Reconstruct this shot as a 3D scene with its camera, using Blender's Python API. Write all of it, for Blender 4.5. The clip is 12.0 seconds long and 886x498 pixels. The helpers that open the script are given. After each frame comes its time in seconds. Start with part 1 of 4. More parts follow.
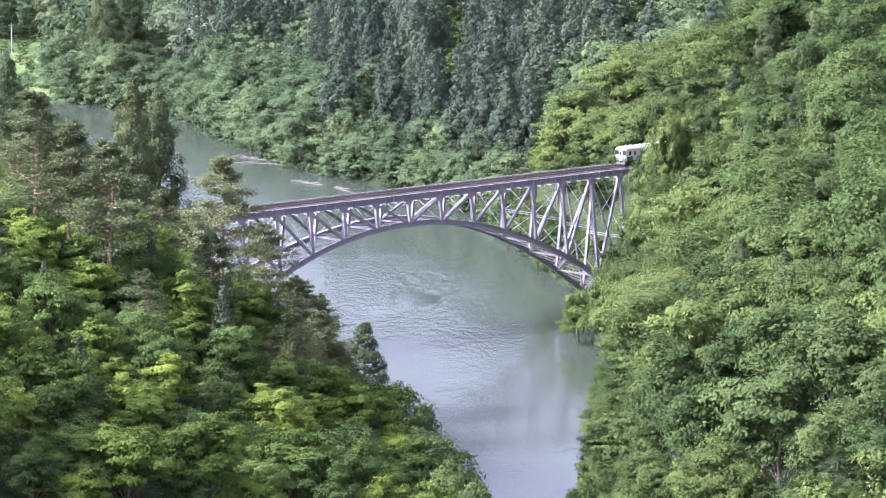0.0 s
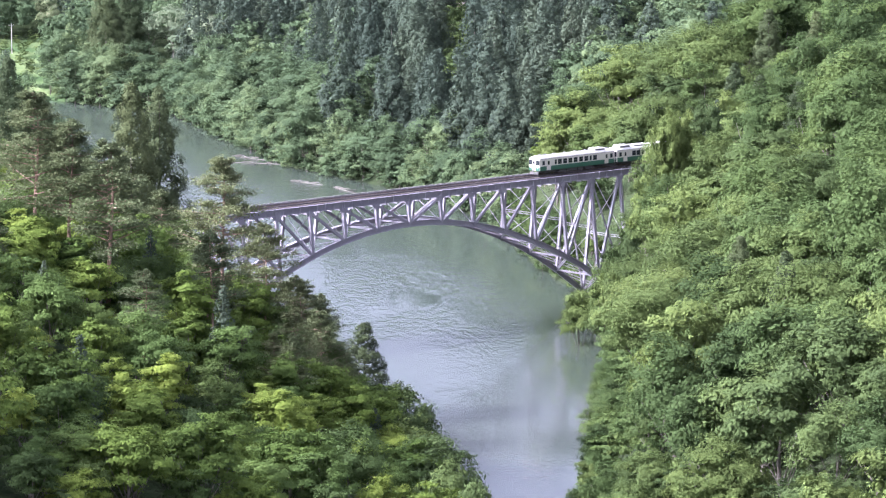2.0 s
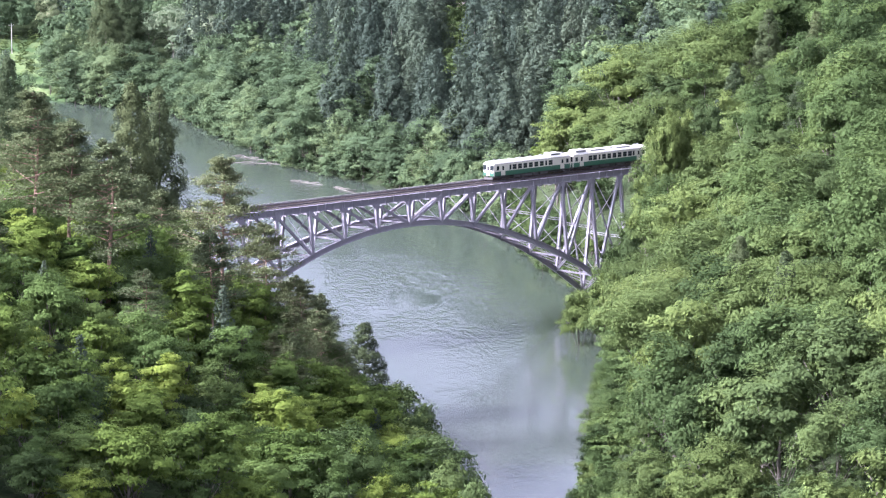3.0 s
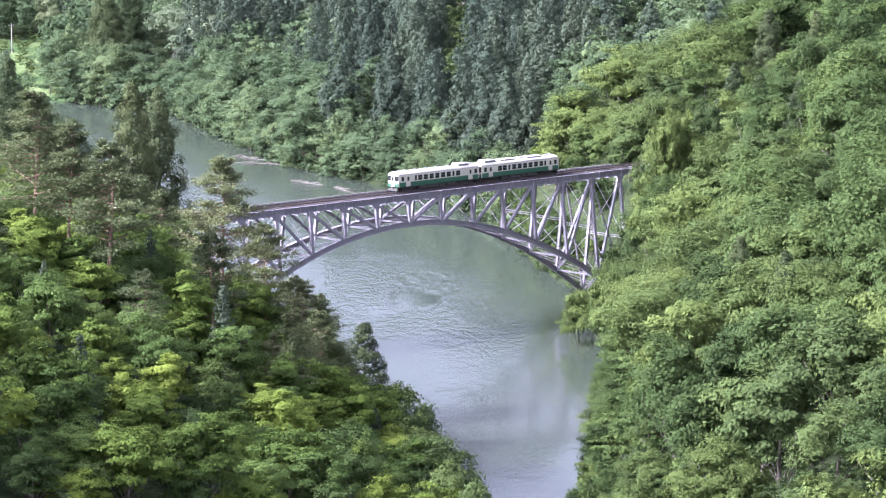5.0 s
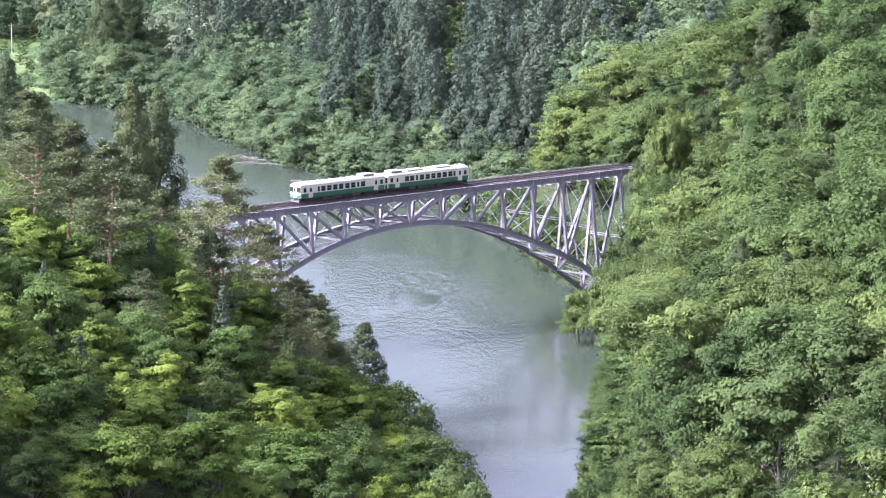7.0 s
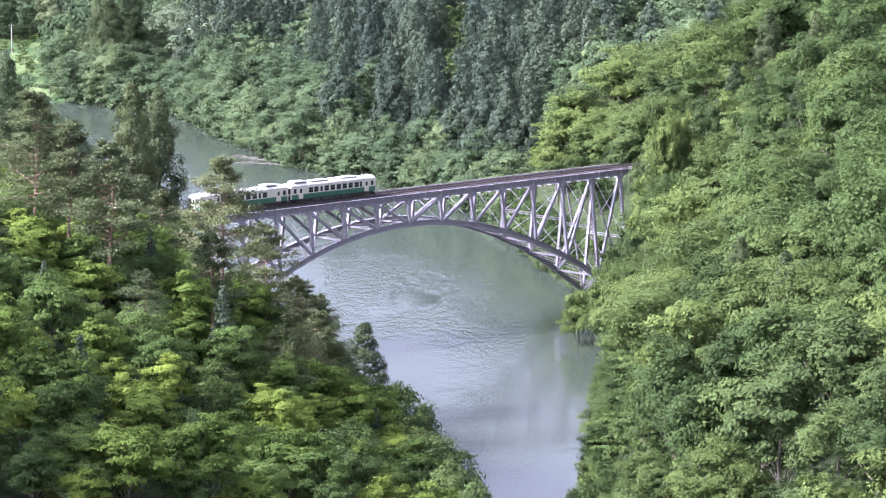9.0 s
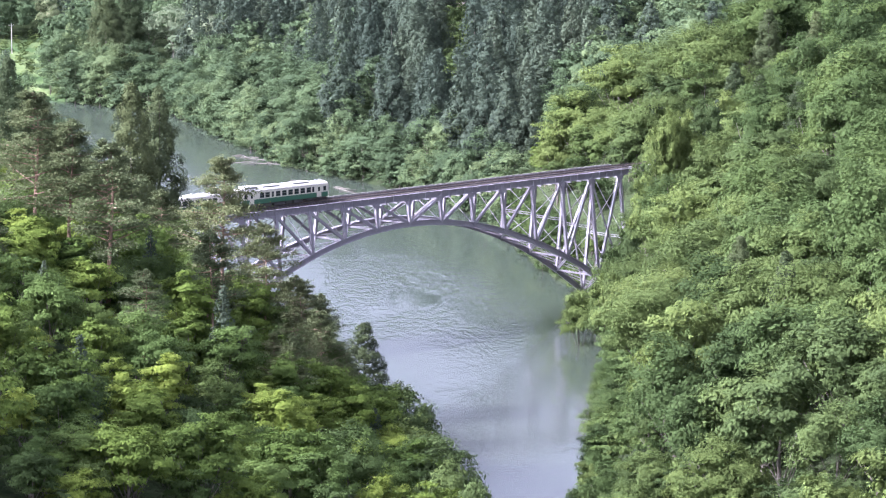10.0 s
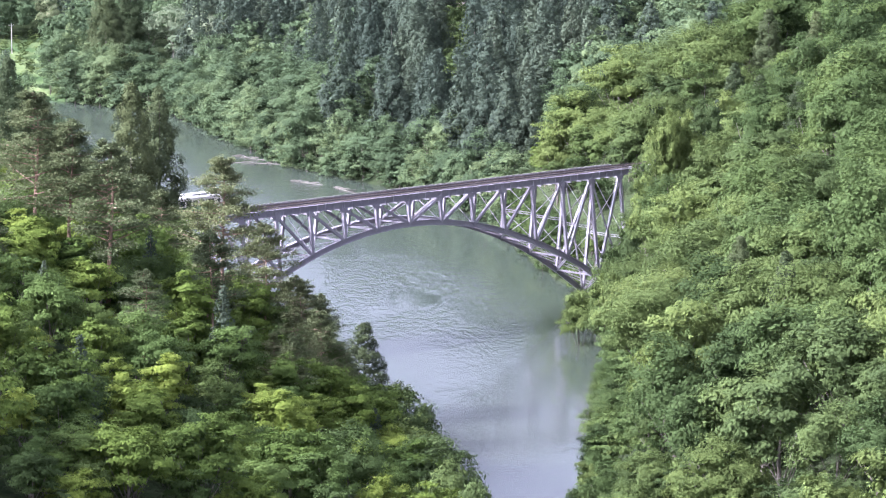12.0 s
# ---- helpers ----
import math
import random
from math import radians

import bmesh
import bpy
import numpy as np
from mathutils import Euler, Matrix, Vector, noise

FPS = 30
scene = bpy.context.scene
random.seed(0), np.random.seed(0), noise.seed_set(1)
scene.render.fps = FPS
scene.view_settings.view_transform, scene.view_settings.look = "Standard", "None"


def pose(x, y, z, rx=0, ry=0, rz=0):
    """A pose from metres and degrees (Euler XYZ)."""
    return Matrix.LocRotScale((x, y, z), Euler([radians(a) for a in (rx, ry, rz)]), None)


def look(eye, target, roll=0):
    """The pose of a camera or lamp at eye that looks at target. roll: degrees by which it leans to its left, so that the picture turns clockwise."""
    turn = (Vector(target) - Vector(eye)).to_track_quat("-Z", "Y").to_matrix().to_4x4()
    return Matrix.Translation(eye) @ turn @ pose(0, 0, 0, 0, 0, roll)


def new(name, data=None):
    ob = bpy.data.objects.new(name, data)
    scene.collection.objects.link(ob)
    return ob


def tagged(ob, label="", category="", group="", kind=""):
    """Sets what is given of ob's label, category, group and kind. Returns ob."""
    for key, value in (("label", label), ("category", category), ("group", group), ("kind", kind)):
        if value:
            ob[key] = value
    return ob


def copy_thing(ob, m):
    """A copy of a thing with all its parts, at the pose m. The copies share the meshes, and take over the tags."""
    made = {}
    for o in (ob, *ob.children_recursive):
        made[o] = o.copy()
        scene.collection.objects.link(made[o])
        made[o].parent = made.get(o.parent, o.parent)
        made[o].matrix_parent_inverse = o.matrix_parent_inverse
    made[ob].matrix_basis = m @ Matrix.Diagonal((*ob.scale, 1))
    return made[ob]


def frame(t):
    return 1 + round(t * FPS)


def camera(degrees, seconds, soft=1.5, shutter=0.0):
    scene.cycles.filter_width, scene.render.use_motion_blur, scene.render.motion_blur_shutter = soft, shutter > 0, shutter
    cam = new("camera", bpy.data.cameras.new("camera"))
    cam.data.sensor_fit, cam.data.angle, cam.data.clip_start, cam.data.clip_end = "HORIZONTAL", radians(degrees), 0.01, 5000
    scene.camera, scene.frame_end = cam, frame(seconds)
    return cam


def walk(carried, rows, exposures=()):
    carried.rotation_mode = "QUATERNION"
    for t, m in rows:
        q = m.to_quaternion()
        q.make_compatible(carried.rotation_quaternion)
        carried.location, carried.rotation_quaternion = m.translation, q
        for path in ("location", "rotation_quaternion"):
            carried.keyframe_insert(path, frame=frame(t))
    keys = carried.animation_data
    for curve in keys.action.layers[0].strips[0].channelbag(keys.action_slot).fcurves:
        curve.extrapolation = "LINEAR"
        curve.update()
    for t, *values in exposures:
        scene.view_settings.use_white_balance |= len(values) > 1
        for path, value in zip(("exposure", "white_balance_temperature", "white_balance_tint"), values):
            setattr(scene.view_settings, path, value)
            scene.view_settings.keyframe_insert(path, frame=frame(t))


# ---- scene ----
# camera: a telephoto view from a hillside, standing still
cam = camera(13.968, 12.0, soft=1.2)
EYE_Z = 113.25
walk(cam, [(0.0, pose(0, 0, EYE_Z, 81.908, 0, 0)), (12.0, pose(0, 0, EYE_Z, 81.908, 0, 0))],
     exposures=[(0.0, 2.4, 5400.0, 29.0), (12.0, 2.4, 5400.0, 29.0)])

# ---- light: hazy sun from the left, open sky ----
SUN_ELEV, SUN_AZ = 39.0, 197.0      # azimuth: degrees from +X towards +Y
world = bpy.data.worlds.new("sky")
scene.world = world
world.use_nodes = True
wn = world.node_tree
sky = wn.nodes.new("ShaderNodeTexSky")
sky.sky_type = "NISHITA"
sky.sun_disc = False
sky.sun_elevation = radians(SUN_ELEV)
sky.sun_rotation = radians(90 - SUN_AZ)
sky.dust_density, sky.air_density, sky.ozone_density = 10.0, 0.85, 1.0
haze = wn.nodes.new("ShaderNodeHueSaturation")        # a hazy, milky sky
haze.inputs["Saturation"].default_value = 0.3
wn.links.new(sky.outputs[0], haze.inputs["Color"])
wn.links.new(haze.outputs[0], wn.nodes["Background"].inputs[0])
wn.nodes["Background"].inputs[1].default_value = 0.15
sun_data = bpy.data.lights.new("sun", "SUN")
sun_data.energy, sun_data.angle, sun_data.color = 2.3, radians(1.5), (1.0, 0.94, 0.82)
sun = new("sun", sun_data)
ce = math.cos(radians(SUN_ELEV))
to_sun = Vector((ce * math.cos(radians(SUN_AZ)), ce * math.sin(radians(SUN_AZ)), math.sin(radians(SUN_ELEV))))
sun.matrix_world = look(to_sun * 900 + Vector((0, 650, 0)), (0, 650, 0))

# ---- materials ----
def material(name):
    m = bpy.data.materials.new(name)
    m.use_nodes = True
    return m, m.node_tree, m.node_tree.nodes["Principled BSDF"]


def mixed(nt, fac, a, b):
    n = nt.nodes.new("ShaderNodeMix")
    n.data_type = "RGBA"
    for socket, v in ((n.inputs[6], a), (n.inputs[7], b)):
        if isinstance(v, tuple):
            socket.default_value = (*v, 1)
        else:
            nt.links.new(v, socket)
    if isinstance(fac, float):
        n.inputs[0].default_value = fac
    else:
        nt.links.new(fac, n.inputs[0])
    return n.outputs[2]


def noised(nt, scale, detail=4.0, lo=0.35, hi=0.65, stretch=None, coord="Object"):
    tc = nt.nodes.new("ShaderNodeTexCoord")
    n = nt.nodes.new("ShaderNodeTexNoise")
    n.inputs["Scale"].default_value, n.inputs["Detail"].default_value = scale, detail
    src = tc.outputs[coord]
    if stretch:
        mp = nt.nodes.new("ShaderNodeMapping")
        mp.inputs["Scale"].default_value = stretch
        nt.links.new(src, mp.inputs[0])
        src = mp.outputs[0]
    nt.links.new(src, n.inputs["Vector"])
    r = nt.nodes.new("ShaderNodeMapRange")
    r.inputs[1].default_value, r.inputs[2].default_value = lo, hi
    nt.links.new(n.outputs["Fac"], r.inputs[0])
    return r.outputs[0]


def math_node(nt, op, a, b):
    n = nt.nodes.new("ShaderNodeMath")
    n.operation = op
    for i, v in enumerate((a, b)):
        if isinstance(v, (int, float)):
            n.inputs[i].default_value = v
        else:
            nt.links.new(v, n.inputs[i])
    return n.outputs[0]


def bumped(nt, bsdf, height, strength, distance):
    b = nt.nodes.new("ShaderNodeBump")
    b.inputs["Strength"].default_value, b.inputs["Distance"].default_value = strength, distance
    nt.links.new(height, b.inputs["Height"])
    nt.links.new(b.outputs[0], bsdf.inputs["Normal"])


def paint(name, base, worn, rough=0.5, metal=0.0, scale=0.8, amount=0.5, grime=(0.12, 0.1, 0.09)):
    m, nt, p = material(name)
    big = noised(nt, scale, 5, 0.4, 0.75)
    fine = noised(nt, scale * 9, 4, 0.5, 0.85)
    c = mixed(nt, math_node(nt, "MULTIPLY", big, amount), base, worn)
    c = mixed(nt, math_node(nt, "MULTIPLY", fine, amount * 0.5), c, grime)
    nt.links.new(c, p.inputs["Base Color"])
    p.inputs["Roughness"].default_value, p.inputs["Metallic"].default_value = rough, metal
    bumped(nt, p, fine, 0.15, 0.01)
    return m


def foliage(name, dark, mid, light, through_light=0.38):
    """Leaves: matt, partly translucent, each tree and each spray of its own tone."""
    m, nt, p = material(name)
    geo, info = nt.nodes.new("ShaderNodeNewGeometry"), nt.nodes.new("ShaderNodeObjectInfo")
    at = nt.nodes.new("ShaderNodeAttribute")
    at.attribute_name = "tone"
    tree = math_node(nt, "FRACT", math_node(nt, "ADD", info.outputs["Random"], at.outputs["Fac"]), 0.0)
    ramp = nt.nodes.new("ShaderNodeValToRGB")
    e = ramp.color_ramp.elements
    e[0].position, e[0].color = 0.0, (*dark, 1)
    e[1].position, e[1].color = 1.0, (*light, 1)
    k = ramp.color_ramp.elements.new(0.55)
    k.color = (*mid, 1)
    leaf = math_node(nt, "MULTIPLY", geo.outputs["Random Per Island"], 0.2)
    nt.links.new(math_node(nt, "ADD", math_node(nt, "MULTIPLY", tree, 0.76), leaf), ramp.inputs[0])
    patch = noised(nt, 0.5, 3, 0.35, 0.7)
    col = mixed(nt, math_node(nt, "MULTIPLY", patch, 0.35), ramp.outputs[0], dark)
    nt.links.new(col, p.inputs["Base Color"])
    p.inputs["Roughness"].default_value = 0.8
    p.inputs["Specular IOR Level"].default_value = 0.05
    tr = nt.nodes.new("ShaderNodeBsdfTranslucent")
    nt.links.new(col, tr.inputs[0])
    mx = nt.nodes.new("ShaderNodeMixShader")
    mx.inputs[0].default_value = through_light
    nt.links.new(p.outputs[0], mx.inputs[1])
    nt.links.new(tr.outputs[0], mx.inputs[2])
    nt.links.new(mx.outputs[0], nt.nodes["Material Output"].inputs[0])
    return m


LEAF = foliage("broad_leaves", (0.035, 0.054, 0.021), (0.072, 0.102, 0.033), (0.124, 0.160, 0.042))
MAPLE = foliage("maple_leaves", (0.048, 0.078, 0.019), (0.107, 0.152, 0.029), (0.193, 0.240, 0.042))
# broad leaves of the far bank, distance haze mixed into the green
HAZED_LEAF = foliage("hazed_leaves", (0.046, 0.070, 0.036), (0.081, 0.116, 0.054), (0.128, 0.166, 0.072))
NEEDLE = foliage("cedar_needles", (0.032, 0.045, 0.033), (0.048, 0.065, 0.043), (0.075, 0.094, 0.056), 0.3)
OAK = foliage("oak_leaves", (0.034, 0.054, 0.019), (0.059, 0.089, 0.028), (0.098, 0.134, 0.038))
ZELKOVA = foliage("zelkova_leaves", (0.051, 0.073, 0.024), (0.083, 0.114, 0.034), (0.123, 0.154, 0.045))
BEECH = foliage("beech_leaves", (0.043, 0.070, 0.021), (0.080, 0.122, 0.032), (0.128, 0.175, 0.048))
OLD_NEEDLE = foliage("old_cedar_needles", (0.030, 0.043, 0.020), (0.051, 0.067, 0.030), (0.091, 0.106, 0.042), 0.3)
SILVER = foliage("silvery_leaves", (0.09, 0.12, 0.07), (0.16, 0.195, 0.115), (0.25, 0.27, 0.18))
BLOSSOM = foliage("cream_blossom", (0.1, 0.14, 0.07), (0.17, 0.2, 0.1), (0.42, 0.41, 0.28))
PINE = foliage("pine_needles", (0.062, 0.080, 0.038), (0.105, 0.124, 0.055), (0.150, 0.164, 0.074), 0.4)


def bark_material(name, a, b):
    m, nt, p = material(name)
    v = noised(nt, 3.0, 6, 0.35, 0.65, (1, 1, 0.25))
    nt.links.new(mixed(nt, v, a, b), p.inputs["Base Color"])
    p.inputs["Roughness"].default_value = 0.9
    bumped(nt, p, v, 0.6, 0.05)
    return m


BARK = bark_material("grey_bark", (0.05, 0.042, 0.034), (0.13, 0.11, 0.09))
RED_BARK = bark_material("red_pine_bark", (0.11, 0.07, 0.05), (0.24, 0.155, 0.105))
STEEL = paint("violet_steel_paint", (0.188, 0.172, 0.198), (0.245, 0.228, 0.25), 0.45, 0.0, 0.4, 0.5, (0.17, 0.15, 0.145))
STEEL_DARK = paint("weathered_steel", (0.2, 0.17, 0.24), (0.28, 0.24, 0.28), 0.6, 0.0, 0.6, 0.6)
RAIL = paint("rail_steel", (0.09, 0.065, 0.05), (0.14, 0.1, 0.08), 0.5, 0.3, 2.0, 0.5)
DARK_TIMBER = paint("tarred_timber", (0.04, 0.034, 0.036), (0.07, 0.06, 0.062), 0.9, 0.0, 2.0, 0.6)
SLEEPER = paint("weathered_timber", (0.11, 0.095, 0.085), (0.07, 0.06, 0.054), 0.85, 0.0, 3.0, 0.7)
PLANK = paint("weathered_plank", (0.13, 0.128, 0.108), (0.08, 0.08, 0.066), 0.9, 0.0, 0.9, 0.8)
CREAM = paint("cream_white_paint", (0.5, 0.465, 0.385), (0.42, 0.39, 0.325), 0.35, 0.0, 0.5, 0.5, (0.36, 0.34, 0.3))
GREEN = paint("green_paint", (0.024, 0.09, 0.052), (0.04, 0.108, 0.066), 0.4, 0.0, 0.5, 0.5, (0.06, 0.085, 0.07))
ROOF = paint("roof_paint", (0.38, 0.37, 0.34), (0.27, 0.26, 0.24), 0.55, 0.0, 0.6, 0.7, (0.24, 0.23, 0.21))
UNDER = paint("underframe_grime", (0.05, 0.047, 0.045), (0.1, 0.09, 0.08), 0.7, 0.0, 1.5, 0.6)
GREY = paint("grey_equipment", (0.13, 0.13, 0.13), (0.2, 0.2, 0.19), 0.6, 0.0, 1.2, 0.5)
MOSSY = paint("mossy_concrete", (0.11, 0.11, 0.085), (0.07, 0.08, 0.05), 0.95, 0.0, 0.5, 0.8)
CONCRETE = paint("aged_concrete", (0.24, 0.225, 0.2), (0.16, 0.15, 0.13), 0.9, 0.0, 0.3, 0.8)
GLASS, _nt, _p = material("tinted_window_glass")
_p.inputs["Base Color"].default_value = (0.02, 0.024, 0.026, 1)
_p.inputs["Roughness"].default_value = 0.08
LAMP_GLASS, _nt, _p = material("lamp_glass")
_p.inputs["Base Color"].default_value = (0.7, 0.68, 0.6, 1)
_p.inputs["Roughness"].default_value = 0.1

GROUND, _nt, _p = material("undergrowth")
_v = noised(_nt, 0.12, 6, 0.35, 0.65)
_f = noised(_nt, 1.3, 5, 0.4, 0.7)
_nt.links.new(mixed(_nt, _f, mixed(_nt, _v, (0.02, 0.032, 0.014), (0.038, 0.052, 0.022)), (0.03, 0.034, 0.02)), _p.inputs["Base Color"])
_p.inputs["Roughness"].default_value = 1.0
_p.inputs["Specular IOR Level"].default_value = 0.0
bumped(_nt, _p, _f, 0.8, 0.5)
MEADOW, _nt, _p = material("meadow_grass")
_v = noised(_nt, 0.08, 6, 0.4, 0.62)
_nt.links.new(mixed(_nt, _v, (0.04, 0.066, 0.026), (0.085, 0.112, 0.046)), _p.inputs["Base Color"])
_p.inputs["Roughness"].default_value = 1.0
_p.inputs["Specular IOR Level"].default_value = 0.0
bumped(_nt, _p, _v, 0.8, 0.8)

WATER, _nt, _p = material("river_water")
_p.inputs["Base Color"].default_value = (0.036, 0.046, 0.036, 1)
_p.inputs["IOR"].default_value = 1.33
_shelter = _nt.nodes.new("ShaderNodeAttribute")       # still water under the wooded bank
_shelter.attribute_name = "shelter"
_ruffled = _nt.nodes.new("ShaderNodeAttribute")       # reaches where a breeze ruffles the river
_ruffled.attribute_name = "ruffled"
_gust = noised(_nt, 0.07, 5, 0.36, 0.68, (1.0, 0.4, 1))
_open = math_node(_nt, "SUBTRACT", 1.0, _shelter.outputs["Fac"])
_breeze = math_node(_nt, "MULTIPLY", _ruffled.outputs["Fac"], _gust)
_wave = math_node(_nt, "ADD", noised(_nt, 1.7, 3, 0.25, 0.75, (1.2, 0.3, 1)), math_node(_nt, "MULTIPLY", noised(_nt, 0.5, 2, 0.25, 0.75, (1.2, 0.4, 1)), 1.4))
_film = noised(_nt, 0.03, 4, 0.3, 0.7, (1.0, 0.4, 1))
_rough = math_node(_nt, "ADD", math_node(_nt, "MULTIPLY", math_node(_nt, "MULTIPLY", _film, _open), 0.09), 0.08)
_nt.links.new(_rough, _p.inputs["Roughness"])
_b = _nt.nodes.new("ShaderNodeBump")
_b.inputs["Distance"].default_value = 0.42
_nt.links.new(math_node(_nt, "ADD", math_node(_nt, "MULTIPLY", _breeze, 0.6), 0.025), _b.inputs["Strength"])
_nt.links.new(_wave, _b.inputs["Height"])
_nt.links.new(_b.outputs[0], _p.inputs["Normal"])

# ---- mesh helpers ----
def mesh_of(name, verts, faces, mat, smooth=False):
    me = bpy.data.meshes.new(name)
    me.from_pydata(verts, [], faces)
    if mat:
        me.materials.append(mat)
    if smooth:
        me.polygons.foreach_set("use_smooth", [True] * len(me.polygons))
    return me


def big_mesh(name, verts, quads, mat, tone=None):
    """A mesh of quads only, from numpy arrays."""
    me = bpy.data.meshes.new(name)
    me.vertices.add(len(verts))
    me.vertices.foreach_set("co", np.asarray(verts, np.float32).ravel())
    me.loops.add(quads.size)
    me.loops.foreach_set("vertex_index", quads.astype(np.int32).ravel())
    me.polygons.add(len(quads))
    me.polygons.foreach_set("loop_start", np.arange(0, quads.size, 4, dtype=np.int32))
    me.materials.append(mat)
    if tone is not None:
        me.attributes.new("tone", "FLOAT", "POINT").data.foreach_set("value", np.asarray(tone, np.float32))
    me.update(calc_edges=True)
    return me


def part(name, bm, mat, parent, label="", at=None, smooth=False):
    """Links a bmesh (or a ready mesh) as one mesh object under a thing or a part."""
    if isinstance(bm, bpy.types.Mesh):
        me = bm
    else:
        me = bpy.data.meshes.new(name)
        bm.to_mesh(me)
        bm.free()
        me.materials.append(mat)
        if smooth:
            me.polygons.foreach_set("use_smooth", [True] * len(me.polygons))
    ob = new(name, me)
    ob.parent = parent
    if at is not None:
        ob.matrix_basis = at
    if label:
        tagged(ob, label)
    return ob


def box_into(bm, x0, x1, y0, y1, z0, z1, bevel=0.0):
    r = bmesh.ops.create_cube(bm, size=1.0, matrix=Matrix.LocRotScale(((x0 + x1) / 2, (y0 + y1) / 2, (z0 + z1) / 2), None, (x1 - x0, y1 - y0, z1 - z0)))
    if bevel:
        edges = list({e for v in r["verts"] for e in v.link_edges})
        bmesh.ops.bevel(bm, geom=edges, offset=bevel, segments=1, affect="EDGES", profile=0.5)


def box(x0, x1, y0, y1, z0, z1, bevel=0.0):
    bm = bmesh.new()
    box_into(bm, x0, x1, y0, y1, z0, z1, bevel)
    return bm


# ---- the valley ----
RAIL_Z = 30.0
WATER_Z = 3.6
BX, BY, BA = -7.461, 661.595, radians(43.4045)      # bridge centre and heading
BRIDGE = pose(BX, BY, 0, 0, 0, 43.4045)
RIGHT_BANK = np.array([(60, -4000), (40, 200), (35, 330), (34, 400), (28, 450), (20, 490), (22, 530), (25, 560), (28, 610), (30, 644), (32, 690), (28, 733),
                       (22, 762), (18, 787), (12.5, 833), (-1, 880), (-15, 907), (-42, 952), (-82, 1084), (-106, 1108), (-140, 1140), (-220, 1170), (-600, 1250), (-4500, 1700)], float) * 0.97
LEFT_BANK = np.array([(-40, -4000), (-30, 100), (-10, 300), (5, 400), (6, 430), (0, 480), (-6, 520), (-14, 560), (-24, 590), (-46, 625), (-64, 665),
                      (-78, 800), (-92, 900), (-118, 1000), (-150, 1080), (-230, 1110), (-600, 1150), (-4500, 1500)], float) * 0.97


def bank_distance(line, x, y):
    """Distance to a bank line, positive to the right of its course."""
    best = np.full(x.shape, 1e9)
    side = np.ones(x.shape)
    for (ax, ay), (bx, by) in zip(line[:-1], line[1:]):
        dx, dy = bx - ax, by - ay
        u = np.clip(((x - ax) * dx + (y - ay) * dy) / (dx * dx + dy * dy), 0, 1)
        d = np.hypot(x - ax - u * dx, y - ay - u * dy)
        s = np.sign(dy * (x - ax) - dx * (y - ay))
        near = d < best - 1e-9
        best = np.where(near, d, best)
        side = np.where(near, s, side)
    return best * side


def ramp01(v, a, b):
    t = np.clip((v - a) / (b - a), 0, 1)
    return t * t * (3 - 2 * t)


def wavy(x, y):
    return (np.sin(x * .061 + 1.3) * np.cos(y * .047) + .6 * np.sin(x * .13 - y * .09) + .35 * np.sin(x * .31 + y * .27 + 2)) / 1.95


def ground_z(x, y):
    """Height of the ground over the river."""
    x, y = np.asarray(x, float), np.asarray(y, float)
    r, l = bank_distance(RIGHT_BANK, x, y), -bank_distance(LEFT_BANK, x, y)
    back = ramp01(y + 0.6 * x, 790, 940)
    plain = ramp01(-x + 0.15 * (y - 900), 25, 90) * ramp01(y, 880, 960)
    slope = (0.74 * (1 - back) + 0.36 * back) * (1 - plain) + 0.06 * plain
    top = (95 * (1 - back) + 60 * back) * (1 - plain) + 9 * plain
    rise = (8.0 - 5.0 * back) * ramp01(r, 0, 10) + top * (1 - np.exp(-slope * np.maximum(r, 0) / top))
    lslope = 0.74 - 0.5 * ramp01(y, 660, 800)
    ltop = 75 - 45 * ramp01(y, 640, 800)
    lrise = 8.0 * ramp01(l, 0, 10) + ltop * (1 - np.exp(-lslope * np.maximum(l, 0) / ltop))
    z = np.where(r > 0, rise, np.where(l > 0, lrise, -4.0 * ramp01(np.minimum(-r, -l), 0, 6)))
    bump = np.clip(np.maximum(r, l) / 30, 0, 1)
    z = z + wavy(x, y) * 3.0 * bump * (1 - 0.7 * plain)
    z = z + WATER_Z
    # railway bench cut into both slopes
    s = (x - BX) * math.cos(BA) + (y - BY) * math.sin(BA)
    w = -(x - BX) * math.sin(BA) + (y - BY) * math.cos(BA)
    cut = (1 - ramp01(np.abs(w), 3.5, 10)) * ramp01(np.abs(s), 60, 74) * (np.abs(s) < 400)
    cut = np.where(z > RAIL_Z - 0.7, np.maximum(cut, (1 - ramp01(np.abs(w), 3.5, 8)) * (np.abs(s) < 400)), cut)
    return z * (1 - cut) + (RAIL_Z - 0.75) * cut


def spaced(fine0, fine1, step, far):
    mid = list(np.arange(fine0, fine1 + 0.1, step))
    out, d = [], step
    v = fine1
    while v < far:
        d *= 1.35
        v += d
        out.append(v)
    low, d, v = [], step, fine0
    while v > -far:
        d *= 1.35
        v -= d
        low.append(v)
    return np.array(low[::-1] + mid + out)


